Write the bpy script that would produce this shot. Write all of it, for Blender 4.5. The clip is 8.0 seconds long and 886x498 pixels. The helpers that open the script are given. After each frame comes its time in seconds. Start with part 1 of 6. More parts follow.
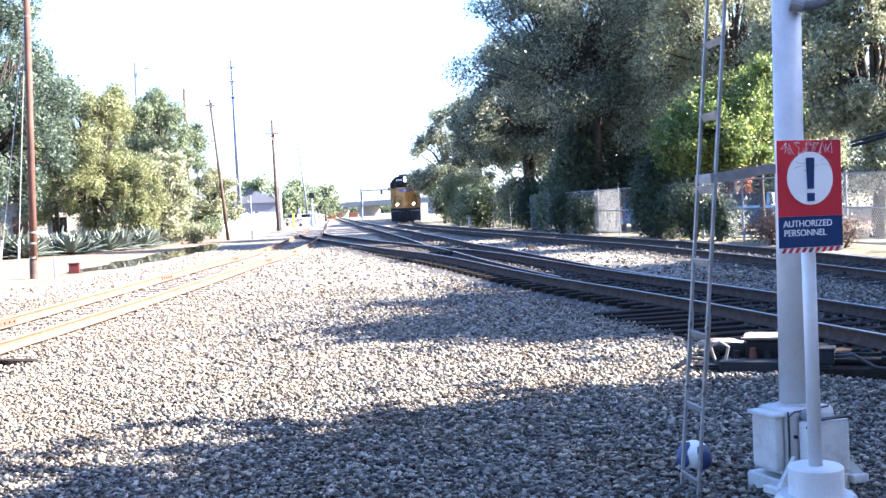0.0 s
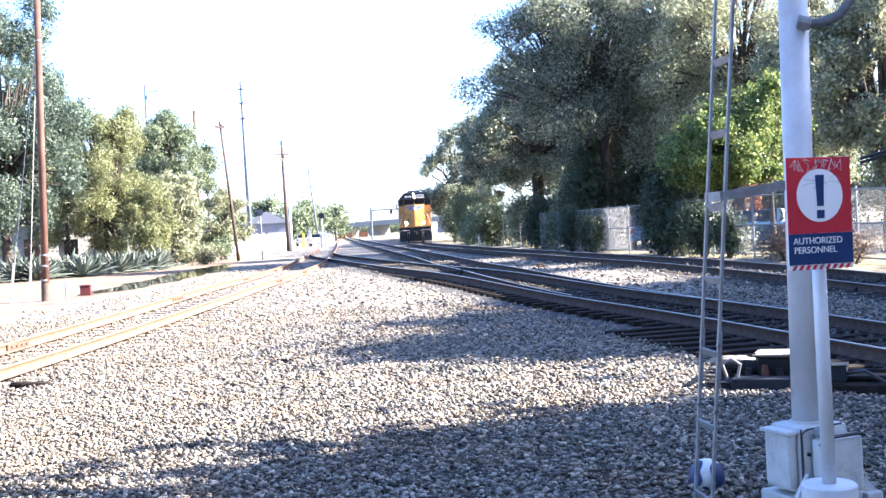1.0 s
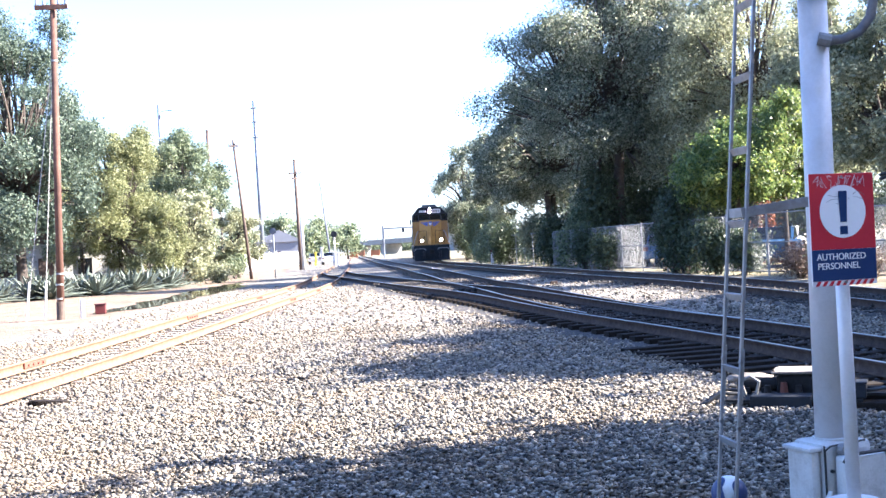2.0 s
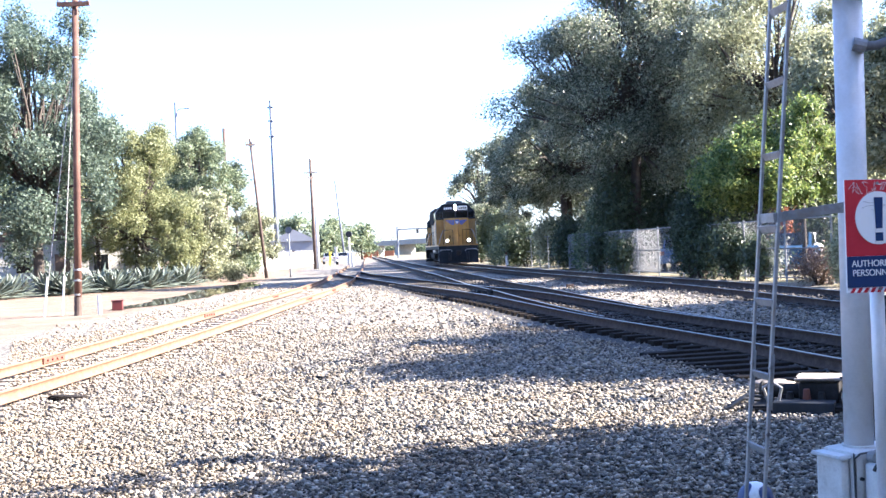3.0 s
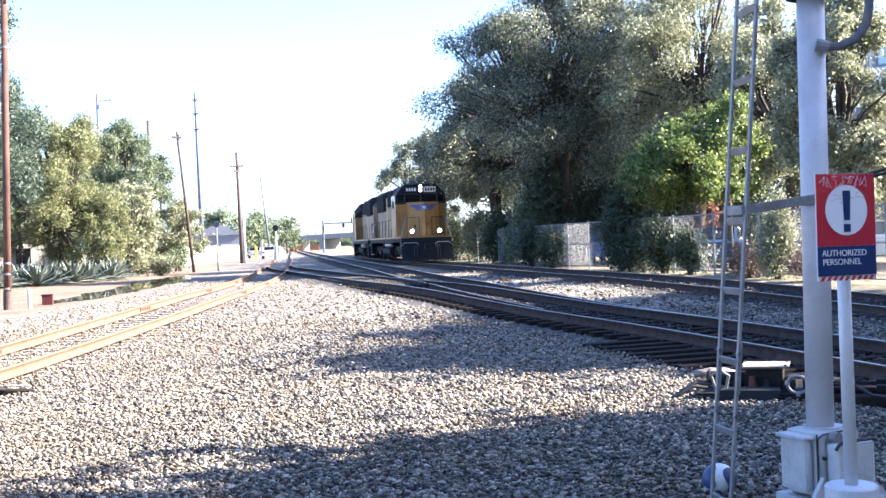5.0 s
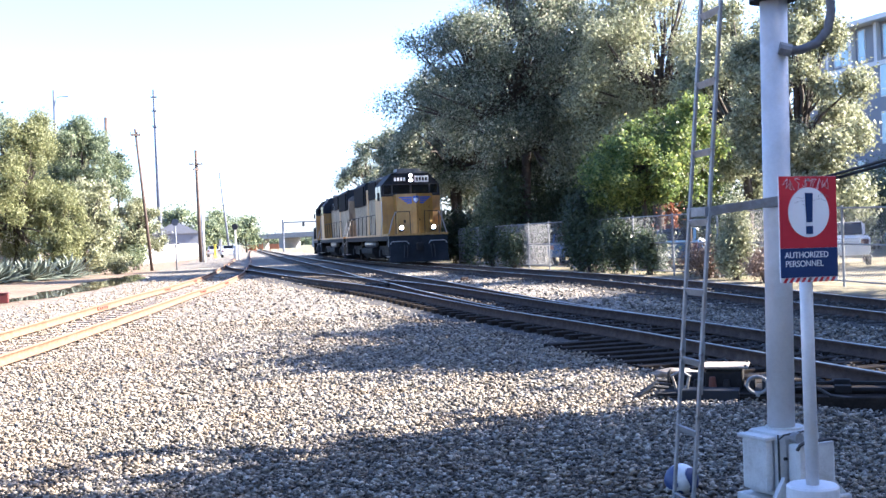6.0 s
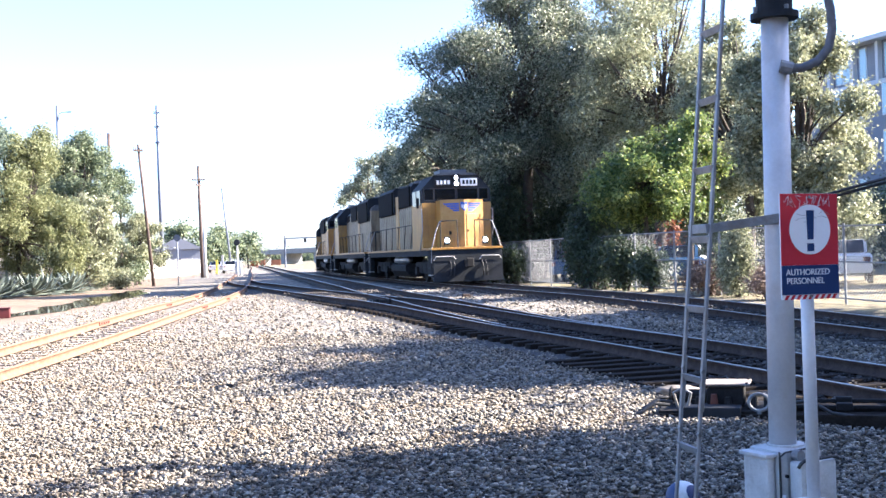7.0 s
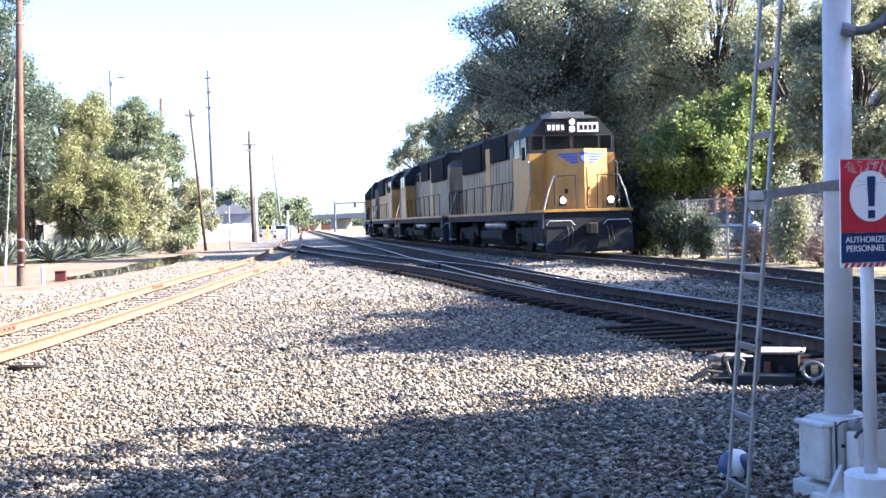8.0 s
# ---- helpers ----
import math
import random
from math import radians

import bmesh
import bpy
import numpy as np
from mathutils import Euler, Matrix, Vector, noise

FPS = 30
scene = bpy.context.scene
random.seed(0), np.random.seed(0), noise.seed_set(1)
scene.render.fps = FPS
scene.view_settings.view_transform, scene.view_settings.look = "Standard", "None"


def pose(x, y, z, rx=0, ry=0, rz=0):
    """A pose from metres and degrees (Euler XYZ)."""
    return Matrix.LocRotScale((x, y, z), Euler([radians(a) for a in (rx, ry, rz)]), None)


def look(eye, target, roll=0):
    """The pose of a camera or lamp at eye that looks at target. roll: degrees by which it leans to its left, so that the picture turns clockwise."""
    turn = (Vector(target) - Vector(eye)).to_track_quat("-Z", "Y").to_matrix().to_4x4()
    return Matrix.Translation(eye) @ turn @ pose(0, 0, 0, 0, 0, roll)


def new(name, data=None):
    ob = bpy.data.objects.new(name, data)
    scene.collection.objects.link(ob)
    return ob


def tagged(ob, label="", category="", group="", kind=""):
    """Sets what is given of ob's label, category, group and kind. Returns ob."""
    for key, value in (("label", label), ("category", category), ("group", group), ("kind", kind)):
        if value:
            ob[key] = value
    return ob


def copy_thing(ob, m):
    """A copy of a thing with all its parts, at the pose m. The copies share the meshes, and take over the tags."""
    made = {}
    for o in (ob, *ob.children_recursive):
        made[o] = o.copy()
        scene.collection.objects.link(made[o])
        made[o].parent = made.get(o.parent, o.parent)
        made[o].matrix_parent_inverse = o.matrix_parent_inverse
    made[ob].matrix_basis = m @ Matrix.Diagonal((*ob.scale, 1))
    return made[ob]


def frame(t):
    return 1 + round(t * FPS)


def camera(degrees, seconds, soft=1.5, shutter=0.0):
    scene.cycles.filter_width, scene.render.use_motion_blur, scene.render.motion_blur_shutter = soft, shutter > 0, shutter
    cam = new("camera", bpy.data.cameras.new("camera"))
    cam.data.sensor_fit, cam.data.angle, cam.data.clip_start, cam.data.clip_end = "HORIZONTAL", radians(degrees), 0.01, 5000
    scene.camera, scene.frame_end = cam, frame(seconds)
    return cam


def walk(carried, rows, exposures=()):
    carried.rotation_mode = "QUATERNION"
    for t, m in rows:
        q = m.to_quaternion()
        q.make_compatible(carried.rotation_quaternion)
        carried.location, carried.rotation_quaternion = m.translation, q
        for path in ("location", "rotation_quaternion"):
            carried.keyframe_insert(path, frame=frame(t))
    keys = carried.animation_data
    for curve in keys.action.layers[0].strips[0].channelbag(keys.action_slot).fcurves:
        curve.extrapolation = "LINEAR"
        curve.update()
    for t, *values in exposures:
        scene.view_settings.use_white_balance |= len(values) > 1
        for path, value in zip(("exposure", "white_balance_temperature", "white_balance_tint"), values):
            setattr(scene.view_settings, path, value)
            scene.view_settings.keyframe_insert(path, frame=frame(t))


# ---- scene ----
cam = camera(42.5, 8.0, 1.5)

PATH = [
    (0, (0.55, 0.372, 1.768), (0.387, 2.364, 1.696), -2.6),
    (0.5, (0.551, 0.355, 1.768), (0.378, 2.347, 1.705), -2.3),
    (1, (0.55, 0.358, 1.775), (0.371, 2.35, 1.737), -3.1),
    (1.5, (0.539, 0.34, 1.771), (0.35, 2.331, 1.755), -3.5),
    (3, (0.395, 0.323, 1.771), (0.174, 2.311, 1.77), -2.4),
    (3.5, (0.386, 0.268, 1.773), (0.234, 2.262, 1.744), -2.1),
    (4, (0.289, 0.116, 1.769), (0.173, 2.113, 1.762), -2.7),
    (5.5, (0.029, 0.119, 1.764), (-0.034, 2.118, 1.744), -2.0),
    (6, (0.041, 0.143, 1.77), (0.022, 2.143, 1.75), -2.1),
    (6.5, (0.049, 0.144, 1.774), (0.046, 2.144, 1.769), -2.0),
    (7, (0.041, 0.131, 1.767), (0.02, 2.131, 1.776), -1.9),
    (7.5, (0.033, 0.129, 1.76), (-0.05, 2.127, 1.735), -1.7),
    (8, (0.02, 0.154, 1.769), (-0.089, 2.151, 1.72), -1.7),
]
walk(cam, [(t, look(eye, target, roll)) for t, eye, target, roll in PATH], [(0, 3.44, 4900, 21), (3.5, 3.24, 4930, 21), (8, 3.1, 4980, 21)])

# ---- light ----
SUN_AZ = 85.0      # degrees clockwise from +y
SUN_EL = 31.0
world = bpy.data.worlds.new("sky")
scene.world = world
world.use_nodes = True
wn = world.node_tree
sky = wn.nodes.new("ShaderNodeTexSky")
sky.sky_type = "NISHITA"
sky.sun_disc = False
sky.sun_elevation = radians(SUN_EL)
sky.sun_rotation = radians(SUN_AZ)
sky.air_density, sky.dust_density, sky.ozone_density = 1.0, 1.2, 1.0
wn.links.new(sky.outputs[0], wn.nodes["Background"].inputs[0])
wn.nodes["Background"].inputs[1].default_value = 0.055

sun_data = bpy.data.lights.new("sun", "SUN")
sun_data.energy, sun_data.angle, sun_data.color = 5.0, radians(0.5), (1.0, 0.8, 0.49)
sun = new("sun", sun_data)
az, el = radians(SUN_AZ), radians(SUN_EL)
TO_SUN = Vector((math.sin(az) * math.cos(el), math.cos(az) * math.cos(el), math.sin(el)))
sun.matrix_world = look(TO_SUN * 100, (0, 0, 0))


# ---- materials ----
def ramp(nt, fac, stops):
    r = nt.nodes.new("ShaderNodeValToRGB")
    e = r.color_ramp.elements
    while len(e) < len(stops):
        e.new(0.5)
    for el_, (p, c) in zip(e, stops):
        el_.position, el_.color = p, (*c, 1)
    nt.links.new(fac, r.inputs[0])
    return r.outputs[0]


def noise_tex(nt, scale, detail=4.0, rough=0.55, vector=None):
    n = nt.nodes.new("ShaderNodeTexNoise")
    n.inputs["Scale"].default_value, n.inputs["Detail"].default_value, n.inputs["Roughness"].default_value = scale, detail, rough
    if vector is not None:
        nt.links.new(vector, n.inputs["Vector"])
    return n.outputs[0]


def mixed(nt, fac, a, b, mode="MIX"):
    m = nt.nodes.new("ShaderNodeMix")
    m.data_type, m.blend_type = "RGBA", mode
    for socket, value in ((m.inputs[0], fac), (m.inputs[6], a), (m.inputs[7], b)):
        if isinstance(value, (int, float)):
            socket.default_value = value
        elif isinstance(value, tuple):
            socket.default_value = (*value, 1)
        else:
            nt.links.new(value, socket)
    return m.outputs[2]


def maths(nt, op, a, b=0.0, clamp=False):
    m = nt.nodes.new("ShaderNodeMath")
    m.operation, m.use_clamp = op, clamp
    for socket, value in ((m.inputs[0], a), (m.inputs[1], b)):
        if isinstance(value, (int, float)):
            socket.default_value = value
        else:
            nt.links.new(value, socket)
    return m.outputs[0]


def material(name, colours, rough=0.7, metal=0.0, scale=6.0, fine=60.0, bump=0.2, depth=0.01, spec=0.5, glow=0.0, dirt=None):
    """A surface of two to four colours mixed by coarse and fine grain, with fine relief."""
    m = bpy.data.materials.new(name)
    m.use_nodes = True
    nt = m.node_tree
    b = nt.nodes["Principled BSDF"]
    co = nt.nodes.new("ShaderNodeTexCoord").outputs["Object"]
    coarse, grain = noise_tex(nt, scale, 5, 0.6, co), noise_tex(nt, fine, 3, 0.6, co)
    f = maths(nt, "ADD", maths(nt, "MULTIPLY", coarse, 0.65), maths(nt, "MULTIPLY", grain, 0.35))
    n = len(colours)
    colour = ramp(nt, f, [(0.32 + 0.36 * i / max(1, n - 1), c) for i, c in enumerate(colours)])
    if dirt:
        d = noise_tex(nt, scale * 0.45, 6, 0.7, co)
        colour = mixed(nt, ramp(nt, d, [(0.5, (0, 0, 0)), (0.68, (1, 1, 1))]), colour, dirt)
    nt.links.new(colour, b.inputs["Base Color"])
    b.inputs["Roughness"].default_value, b.inputs["Metallic"].default_value = rough, metal
    b.inputs["Specular IOR Level"].default_value = spec
    if glow:
        nt.links.new(colour, b.inputs["Emission Color"])
        b.inputs["Emission Strength"].default_value = glow
    if bump:
        p = nt.nodes.new("ShaderNodeBump")
        p.inputs["Strength"].default_value, p.inputs["Distance"].default_value = bump, depth
        nt.links.new(f, p.inputs["Height"])
        nt.links.new(p.outputs[0], b.inputs["Normal"])
    return m


def leaf_material(name, colours, through_light=0.35, rough=0.5):
    m = bpy.data.materials.new(name)
    m.use_nodes = True
    nt = m.node_tree
    b = nt.nodes["Principled BSDF"]
    g = nt.nodes.new("ShaderNodeNewGeometry")
    co = nt.nodes.new("ShaderNodeTexCoord").outputs["Object"]
    f = maths(nt, "ADD", maths(nt, "MULTIPLY", g.outputs["Random Per Island"], 0.55), maths(nt, "MULTIPLY", noise_tex(nt, 0.55, 3, 0.6, co), 0.5))
    colour = ramp(nt, f, [(0.15 + 0.7 * i / (len(colours) - 1), c) for i, c in enumerate(colours)])
    nt.links.new(colour, b.inputs["Base Color"])
    b.inputs["Roughness"].default_value = rough
    t = nt.nodes.new("ShaderNodeBsdfTranslucent")
    nt.links.new(colour, t.inputs[0])
    mix = nt.nodes.new("ShaderNodeMixShader")
    mix.inputs[0].default_value = through_light
    nt.links.new(b.outputs[0], mix.inputs[1])
    nt.links.new(t.outputs[0], mix.inputs[2])
    nt.links.new(mix.outputs[0], nt.nodes["Material Output"].inputs[0])
    return m


def stone_material(name, colours, rough=0.85):
    m = bpy.data.materials.new(name)
    m.use_nodes = True
    nt = m.node_tree
    b = nt.nodes["Principled BSDF"]
    g = nt.nodes.new("ShaderNodeNewGeometry")
    co = nt.nodes.new("ShaderNodeTexCoord").outputs["Object"]
    f = maths(nt, "ADD", maths(nt, "MULTIPLY", g.outputs["Random Per Island"], 0.75), maths(nt, "MULTIPLY", noise_tex(nt, 40, 4, 0.6, co), 0.25))
    colour = ramp(nt, f, [(0.1 + 0.8 * i / (len(colours) - 1), c) for i, c in enumerate(colours)])
    # dusty tan drifts over the grey stone
    drift = ramp(nt, noise_tex(nt, 0.7, 5, 0.65, co), [(0.48, (0, 0, 0)), (0.66, (1, 1, 1))])
    colour = mixed(nt, maths(nt, "MULTIPLY", drift, 0.55), colour, mixed(nt, 1.0, colour, (1.1, 0.88, 0.62), "MULTIPLY"))
    # sandy dust towards the siding
    sep = nt.nodes.new("ShaderNodeSeparateXYZ")
    nt.links.new(co, sep.inputs[0])
    dust = maths(nt, "MULTIPLY", maths(nt, "SUBTRACT", -2.5, sep.outputs[0]), 0.13, True)
    dust = maths(nt, "MULTIPLY", dust, maths(nt, "ADD", drift, 0.5), True)
    colour = mixed(nt, maths(nt, "MULTIPLY", dust, 0.7), colour, (0.25, 0.19, 0.125))
    nt.links.new(colour, b.inputs["Base Color"])
    b.inputs["Roughness"].default_value = rough
    return m


STONE = [(0.024, 0.022, 0.019), (0.075, 0.066, 0.054), (0.16, 0.141, 0.112), (0.255, 0.226, 0.178), (0.41, 0.368, 0.292)]


def ground_material():
    m = bpy.data.materials.new("ground")
    m.use_nodes = True
    nt = m.node_tree
    b = nt.nodes["Principled BSDF"]
    co = nt.nodes.new("ShaderNodeTexCoord").outputs["Object"]
    sep = nt.nodes.new("ShaderNodeSeparateXYZ")
    nt.links.new(co, sep.inputs[0])
    x, y = sep.outputs[0], sep.outputs[1]
    # crushed stone
    v = nt.nodes.new("ShaderNodeTexVoronoi")
    v.inputs["Scale"].default_value = 17
    nt.links.new(co, v.inputs["Vector"])
    cell = nt.nodes.new("ShaderNodeSeparateColor")
    nt.links.new(v.outputs["Color"], cell.inputs[0])
    stone = ramp(nt, cell.outputs[0], [(0.05 + 0.9 * i / 4, c) for i, c in enumerate(STONE)])
    # colour darkens towards the cell edges, painting shaded gaps between stones
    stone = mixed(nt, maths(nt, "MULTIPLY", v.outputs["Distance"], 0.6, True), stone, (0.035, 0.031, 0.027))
    # bare sandy earth beyond the siding
    sand = ramp(nt, noise_tex(nt, 0.9, 6, 0.65, co), [(0.3, (0.1, 0.07, 0.045)), (0.5, (0.155, 0.112, 0.073)), (0.7, (0.21, 0.157, 0.108))])
    edge = maths(nt, "ADD", maths(nt, "ADD", x, maths(nt, "MULTIPLY", maths(nt, "MAXIMUM", maths(nt, "SUBTRACT", y, 36), 0), 0.18)), 11.6)
    edge = maths(nt, "ADD", edge, maths(nt, "MULTIPLY", maths(nt, "SUBTRACT", noise_tex(nt, 0.5, 5, 0.6, co), 0.5), 3.0))
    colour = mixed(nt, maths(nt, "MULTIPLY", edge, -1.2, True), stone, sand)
    # dry grass and soil by the fence
    grass = ramp(nt, noise_tex(nt, 2.5, 6, 0.7, co), [(0.35, (0.05, 0.045, 0.03)), (0.52, (0.15, 0.13, 0.07)), (0.7, (0.28, 0.23, 0.14))])
    edge2 = maths(nt, "ADD", maths(nt, "SUBTRACT", x, 13.7), maths(nt, "MULTIPLY", y, 0.22))
    edge2 = maths(nt, "ADD", edge2, maths(nt, "MULTIPLY", maths(nt, "SUBTRACT", noise_tex(nt, 0.8, 5, 0.6, co), 0.5), 2.0))
    colour = mixed(nt, maths(nt, "MULTIPLY", edge2, 1.2, True), colour, grass)
    nt.links.new(colour, b.inputs["Base Color"])
    b.inputs["Roughness"].default_value = 0.95
    p = nt.nodes.new("ShaderNodeBump")
    p.inputs["Strength"].default_value, p.inputs["Distance"].default_value = 0.8, 0.03
    h = maths(nt, "SUBTRACT", noise_tex(nt, 30, 3, 0.6, co), v.outputs["Distance"])
    nt.links.new(h, p.inputs["Height"])
    nt.links.new(p.outputs[0], b.inputs["Normal"])
    return m


GROUND = ground_material()
BALLAST = stone_material("ballast stone", STONE)
# oily stone and bed, their colour darkened further for shade over the tracks
DARK_BALLAST = stone_material("oily shade-darkened ballast stone", [(0.014, 0.012, 0.011), (0.034, 0.03, 0.027), (0.052, 0.046, 0.04), (0.08, 0.072, 0.064)])
BED = material("oily shade-darkened track bed", [(0.015, 0.013, 0.011), (0.028, 0.025, 0.022), (0.046, 0.041, 0.036)], 0.95, scale=3, fine=40, bump=0.8, depth=0.03)
RUST = material("rusty rail steel", [(0.08, 0.044, 0.024), (0.13, 0.074, 0.041), (0.18, 0.106, 0.062)], 0.85, scale=8, fine=90)
RUST_RED = material("red rust", [(0.09, 0.03, 0.018), (0.15, 0.055, 0.034)], 0.9, scale=10)
BROWN_STEEL = material("brown rail steel", [(0.028, 0.02, 0.017), (0.055, 0.039, 0.031), (0.085, 0.062, 0.05)], 0.92, spec=0.15, scale=8, fine=90)
POLISHED = material("polished rail head", [(0.4, 0.39, 0.385), (0.55, 0.54, 0.53)], 0.3, 1.0, scale=3, fine=80, bump=0.05)
DULL_HEAD = material("dull rail head", [(0.13, 0.075, 0.044), (0.2, 0.122, 0.075)], 0.7, 0.0, scale=4, fine=80)
TIE = material("creosoted timber", [(0.008, 0.007, 0.006), (0.02, 0.016, 0.013), (0.036, 0.03, 0.025)], 0.95, spec=0.1, scale=5, fine=50, bump=0.6)
GREY_TIE = material("weathered timber", [(0.09, 0.075, 0.06), (0.18, 0.155, 0.13), (0.26, 0.23, 0.2)], 0.9, scale=5, fine=50, bump=0.6)
SILVER = material("silver paint", [(0.5, 0.5, 0.51), (0.57, 0.57, 0.58), (0.63, 0.63, 0.635)], 0.45, 0.08, scale=3, fine=60, bump=0.05, dirt=(0.45, 0.44, 0.43))
GALV = material("galvanised steel", [(0.15, 0.152, 0.155), (0.21, 0.213, 0.215), (0.28, 0.282, 0.285)], 0.55, 0.3, scale=9, fine=50, bump=0.1, dirt=(0.17, 0.15, 0.13))
WHITE_PAINT = material("white paint", [(0.38, 0.375, 0.36), (0.5, 0.5, 0.49), (0.58, 0.58, 0.57)], 0.55, scale=5, fine=70, bump=0.15, dirt=(0.27, 0.25, 0.22))
BLACK_RUBBER = material("black rubber", [(0.012, 0.012, 0.012), (0.03, 0.03, 0.03)], 0.6, scale=20)
GREY_HOSE = material("grey flexible conduit", [(0.1, 0.1, 0.105), (0.16, 0.16, 0.165)], 0.6, scale=20)
SIGN_RED = material("red sign enamel", [(0.4, 0.018, 0.03), (0.46, 0.024, 0.038)], 0.65, spec=0.25, scale=4, bump=0.0)
SIGN_WHITE = material("white sign enamel", [(0.74, 0.74, 0.74), (0.8, 0.8, 0.8)], 0.65, spec=0.25, scale=6, bump=0.0)
SIGN_BLUE = material("navy sign enamel", [(0.012, 0.03, 0.1), (0.016, 0.038, 0.12)], 0.65, spec=0.25, scale=4, bump=0.0)
SCRATCH = material("scratched bare metal", [(0.62, 0.5, 0.5), (0.75, 0.66, 0.66)], 0.5, scale=9, bump=0.0)
POLE_WOOD = material("red-brown pole timber", [(0.045, 0.02, 0.013), (0.085, 0.04, 0.026), (0.13, 0.068, 0.044)], 0.85, scale=2, fine=30, bump=0.5)
DARK_POLE = material("dark pole timber", [(0.03, 0.02, 0.016), (0.07, 0.048, 0.038), (0.11, 0.08, 0.06)], 0.85, scale=2, fine=30, bump=0.5)
STEEL_POLE = material("grey steel pole", [(0.098, 0.112, 0.14), (0.154, 0.168, 0.203)], 0.6, 0.1, scale=0.6)
BARK = material("bark", [(0.02, 0.015, 0.012), (0.05, 0.04, 0.032), (0.09, 0.072, 0.058)], 0.95, scale=4, fine=25, bump=0.8, depth=0.03)
def streaked(m, grime, cover, low, high):
    """Grime that has run down a painted side in upright streaks, over blotches of fading."""
    nt = m.node_tree
    b = nt.nodes["Principled BSDF"]
    old = b.inputs["Base Color"].links[0].from_socket
    co = nt.nodes.new("ShaderNodeTexCoord").outputs["Object"]
    stretch = nt.nodes.new("ShaderNodeVectorMath")
    stretch.operation = "MULTIPLY"
    stretch.inputs[1].default_value = (5.0, 5.0, 0.35)
    nt.links.new(co, stretch.inputs[0])
    run = noise_tex(nt, 1.6, 6, 0.7, stretch.outputs[0])
    blotch = noise_tex(nt, 0.5, 4, 0.6, co)
    f = ramp(nt, maths(nt, "ADD", maths(nt, "MULTIPLY", run, 0.7), maths(nt, "MULTIPLY", blotch, 0.3)), [(low, (0, 0, 0)), (high, (1, 1, 1))])
    nt.links.new(mixed(nt, maths(nt, "MULTIPLY", f, cover), old, grime), b.inputs["Base Color"])
    return m


YELLOW = material("faded yellow paint", [(0.3, 0.15, 0.028), (0.37, 0.195, 0.036), (0.43, 0.245, 0.06)], 0.45, scale=1.2, fine=12, bump=0.03, dirt=(0.26, 0.165, 0.06))
PALE_YELLOW = material("dusty pale yellow paint", [(0.155, 0.116, 0.064), (0.22, 0.175, 0.106), (0.285, 0.237, 0.157)], 0.5, scale=1.4, fine=10, bump=0.03, dirt=(0.28, 0.23, 0.14))
streaked(PALE_YELLOW, (0.09, 0.06, 0.035), 0.85, 0.44, 0.6)
streaked(YELLOW, (0.13, 0.07, 0.025), 0.6, 0.5, 0.68)
LOCO_GREY = material("dark grey locomotive paint", [(0.008, 0.009, 0.012), (0.014, 0.017, 0.021), (0.025, 0.027, 0.033)], 0.75, spec=0.25, scale=1.5, fine=14, bump=0.03)
LOCO_ROOF = material("dusty grey roof paint", [(0.042, 0.047, 0.054), (0.072, 0.078, 0.087), (0.114, 0.12, 0.129)], 0.55, scale=1.2, fine=12, bump=0.03)
UNDER = material("grimy underframe", [(0.008, 0.008, 0.008), (0.016, 0.015, 0.015), (0.03, 0.028, 0.026)], 0.8, spec=0.2, scale=3, fine=25, bump=0.2)
TANK = material("silver tank", [(0.3, 0.3, 0.31), (0.42, 0.42, 0.43)], 0.4, 0.6, scale=2, fine=20, dirt=(0.1, 0.09, 0.08))
GRILLE = material("black radiator grille", [(0.004, 0.004, 0.005), (0.011, 0.011, 0.012)], 0.85, spec=0.1, scale=4, fine=60)
SEAM = material("dark door seam", [(0.03, 0.025, 0.02), (0.06, 0.05, 0.035)], 0.8, scale=5)
WING_BLUE = material("blue emblem paint", [(0.02, 0.07, 0.32), (0.03, 0.1, 0.42)], 0.45, scale=3, bump=0.0)
WING_WHITE = material("pale emblem paint", [(0.5, 0.5, 0.55), (0.7, 0.7, 0.72)], 0.45, scale=3, bump=0.0)
RAIL_PAINT = material("worn handrail paint", [(0.28, 0.27, 0.26), (0.42, 0.41, 0.39)], 0.6, scale=6)
LAMP = material("lit lamp lens", [(1.0, 0.8, 0.55), (1.0, 0.86, 0.62)], 0.3, glow=70.0, bump=0.0)
BOARD_PALE = material("pale number board paint", [(0.75, 0.75, 0.72), (0.85, 0.85, 0.82)], 0.4, scale=4, bump=0.0)
CONCRETE = material("concrete", [(0.22, 0.22, 0.21), (0.28, 0.28, 0.27), (0.34, 0.335, 0.32)], 0.9, scale=1.5, fine=30, bump=0.3)
WALL_WHITE = material("white rendered wall", [(0.36, 0.35, 0.325), (0.45, 0.44, 0.41)], 0.9, scale=0.8)
WALL_GREY = material("blue-grey cladding", [(0.15, 0.16, 0.185), (0.2, 0.21, 0.235)], 0.8, scale=0.5)
APT_GREY = material("taupe grey render", [(0.188, 0.192, 0.21), (0.237, 0.243, 0.263)], 0.85, scale=0.5, fine=20)
APT_TRIM = material("pale facade panel", [(0.5, 0.5, 0.5), (0.58, 0.58, 0.57)], 0.8, scale=0.5, fine=20)
ORANGE = material("orange barrier plastic", [(0.26, 0.09, 0.035), (0.34, 0.13, 0.05)], 0.6)
SIGNAL_YELLOW = material("yellow marker paint", [(0.7, 0.55, 0.03), (0.75, 0.6, 0.06)], 0.6)
RED_PLASTIC = material("red painted metal", [(0.06, 0.008, 0.008), (0.09, 0.013, 0.012)], 0.5)
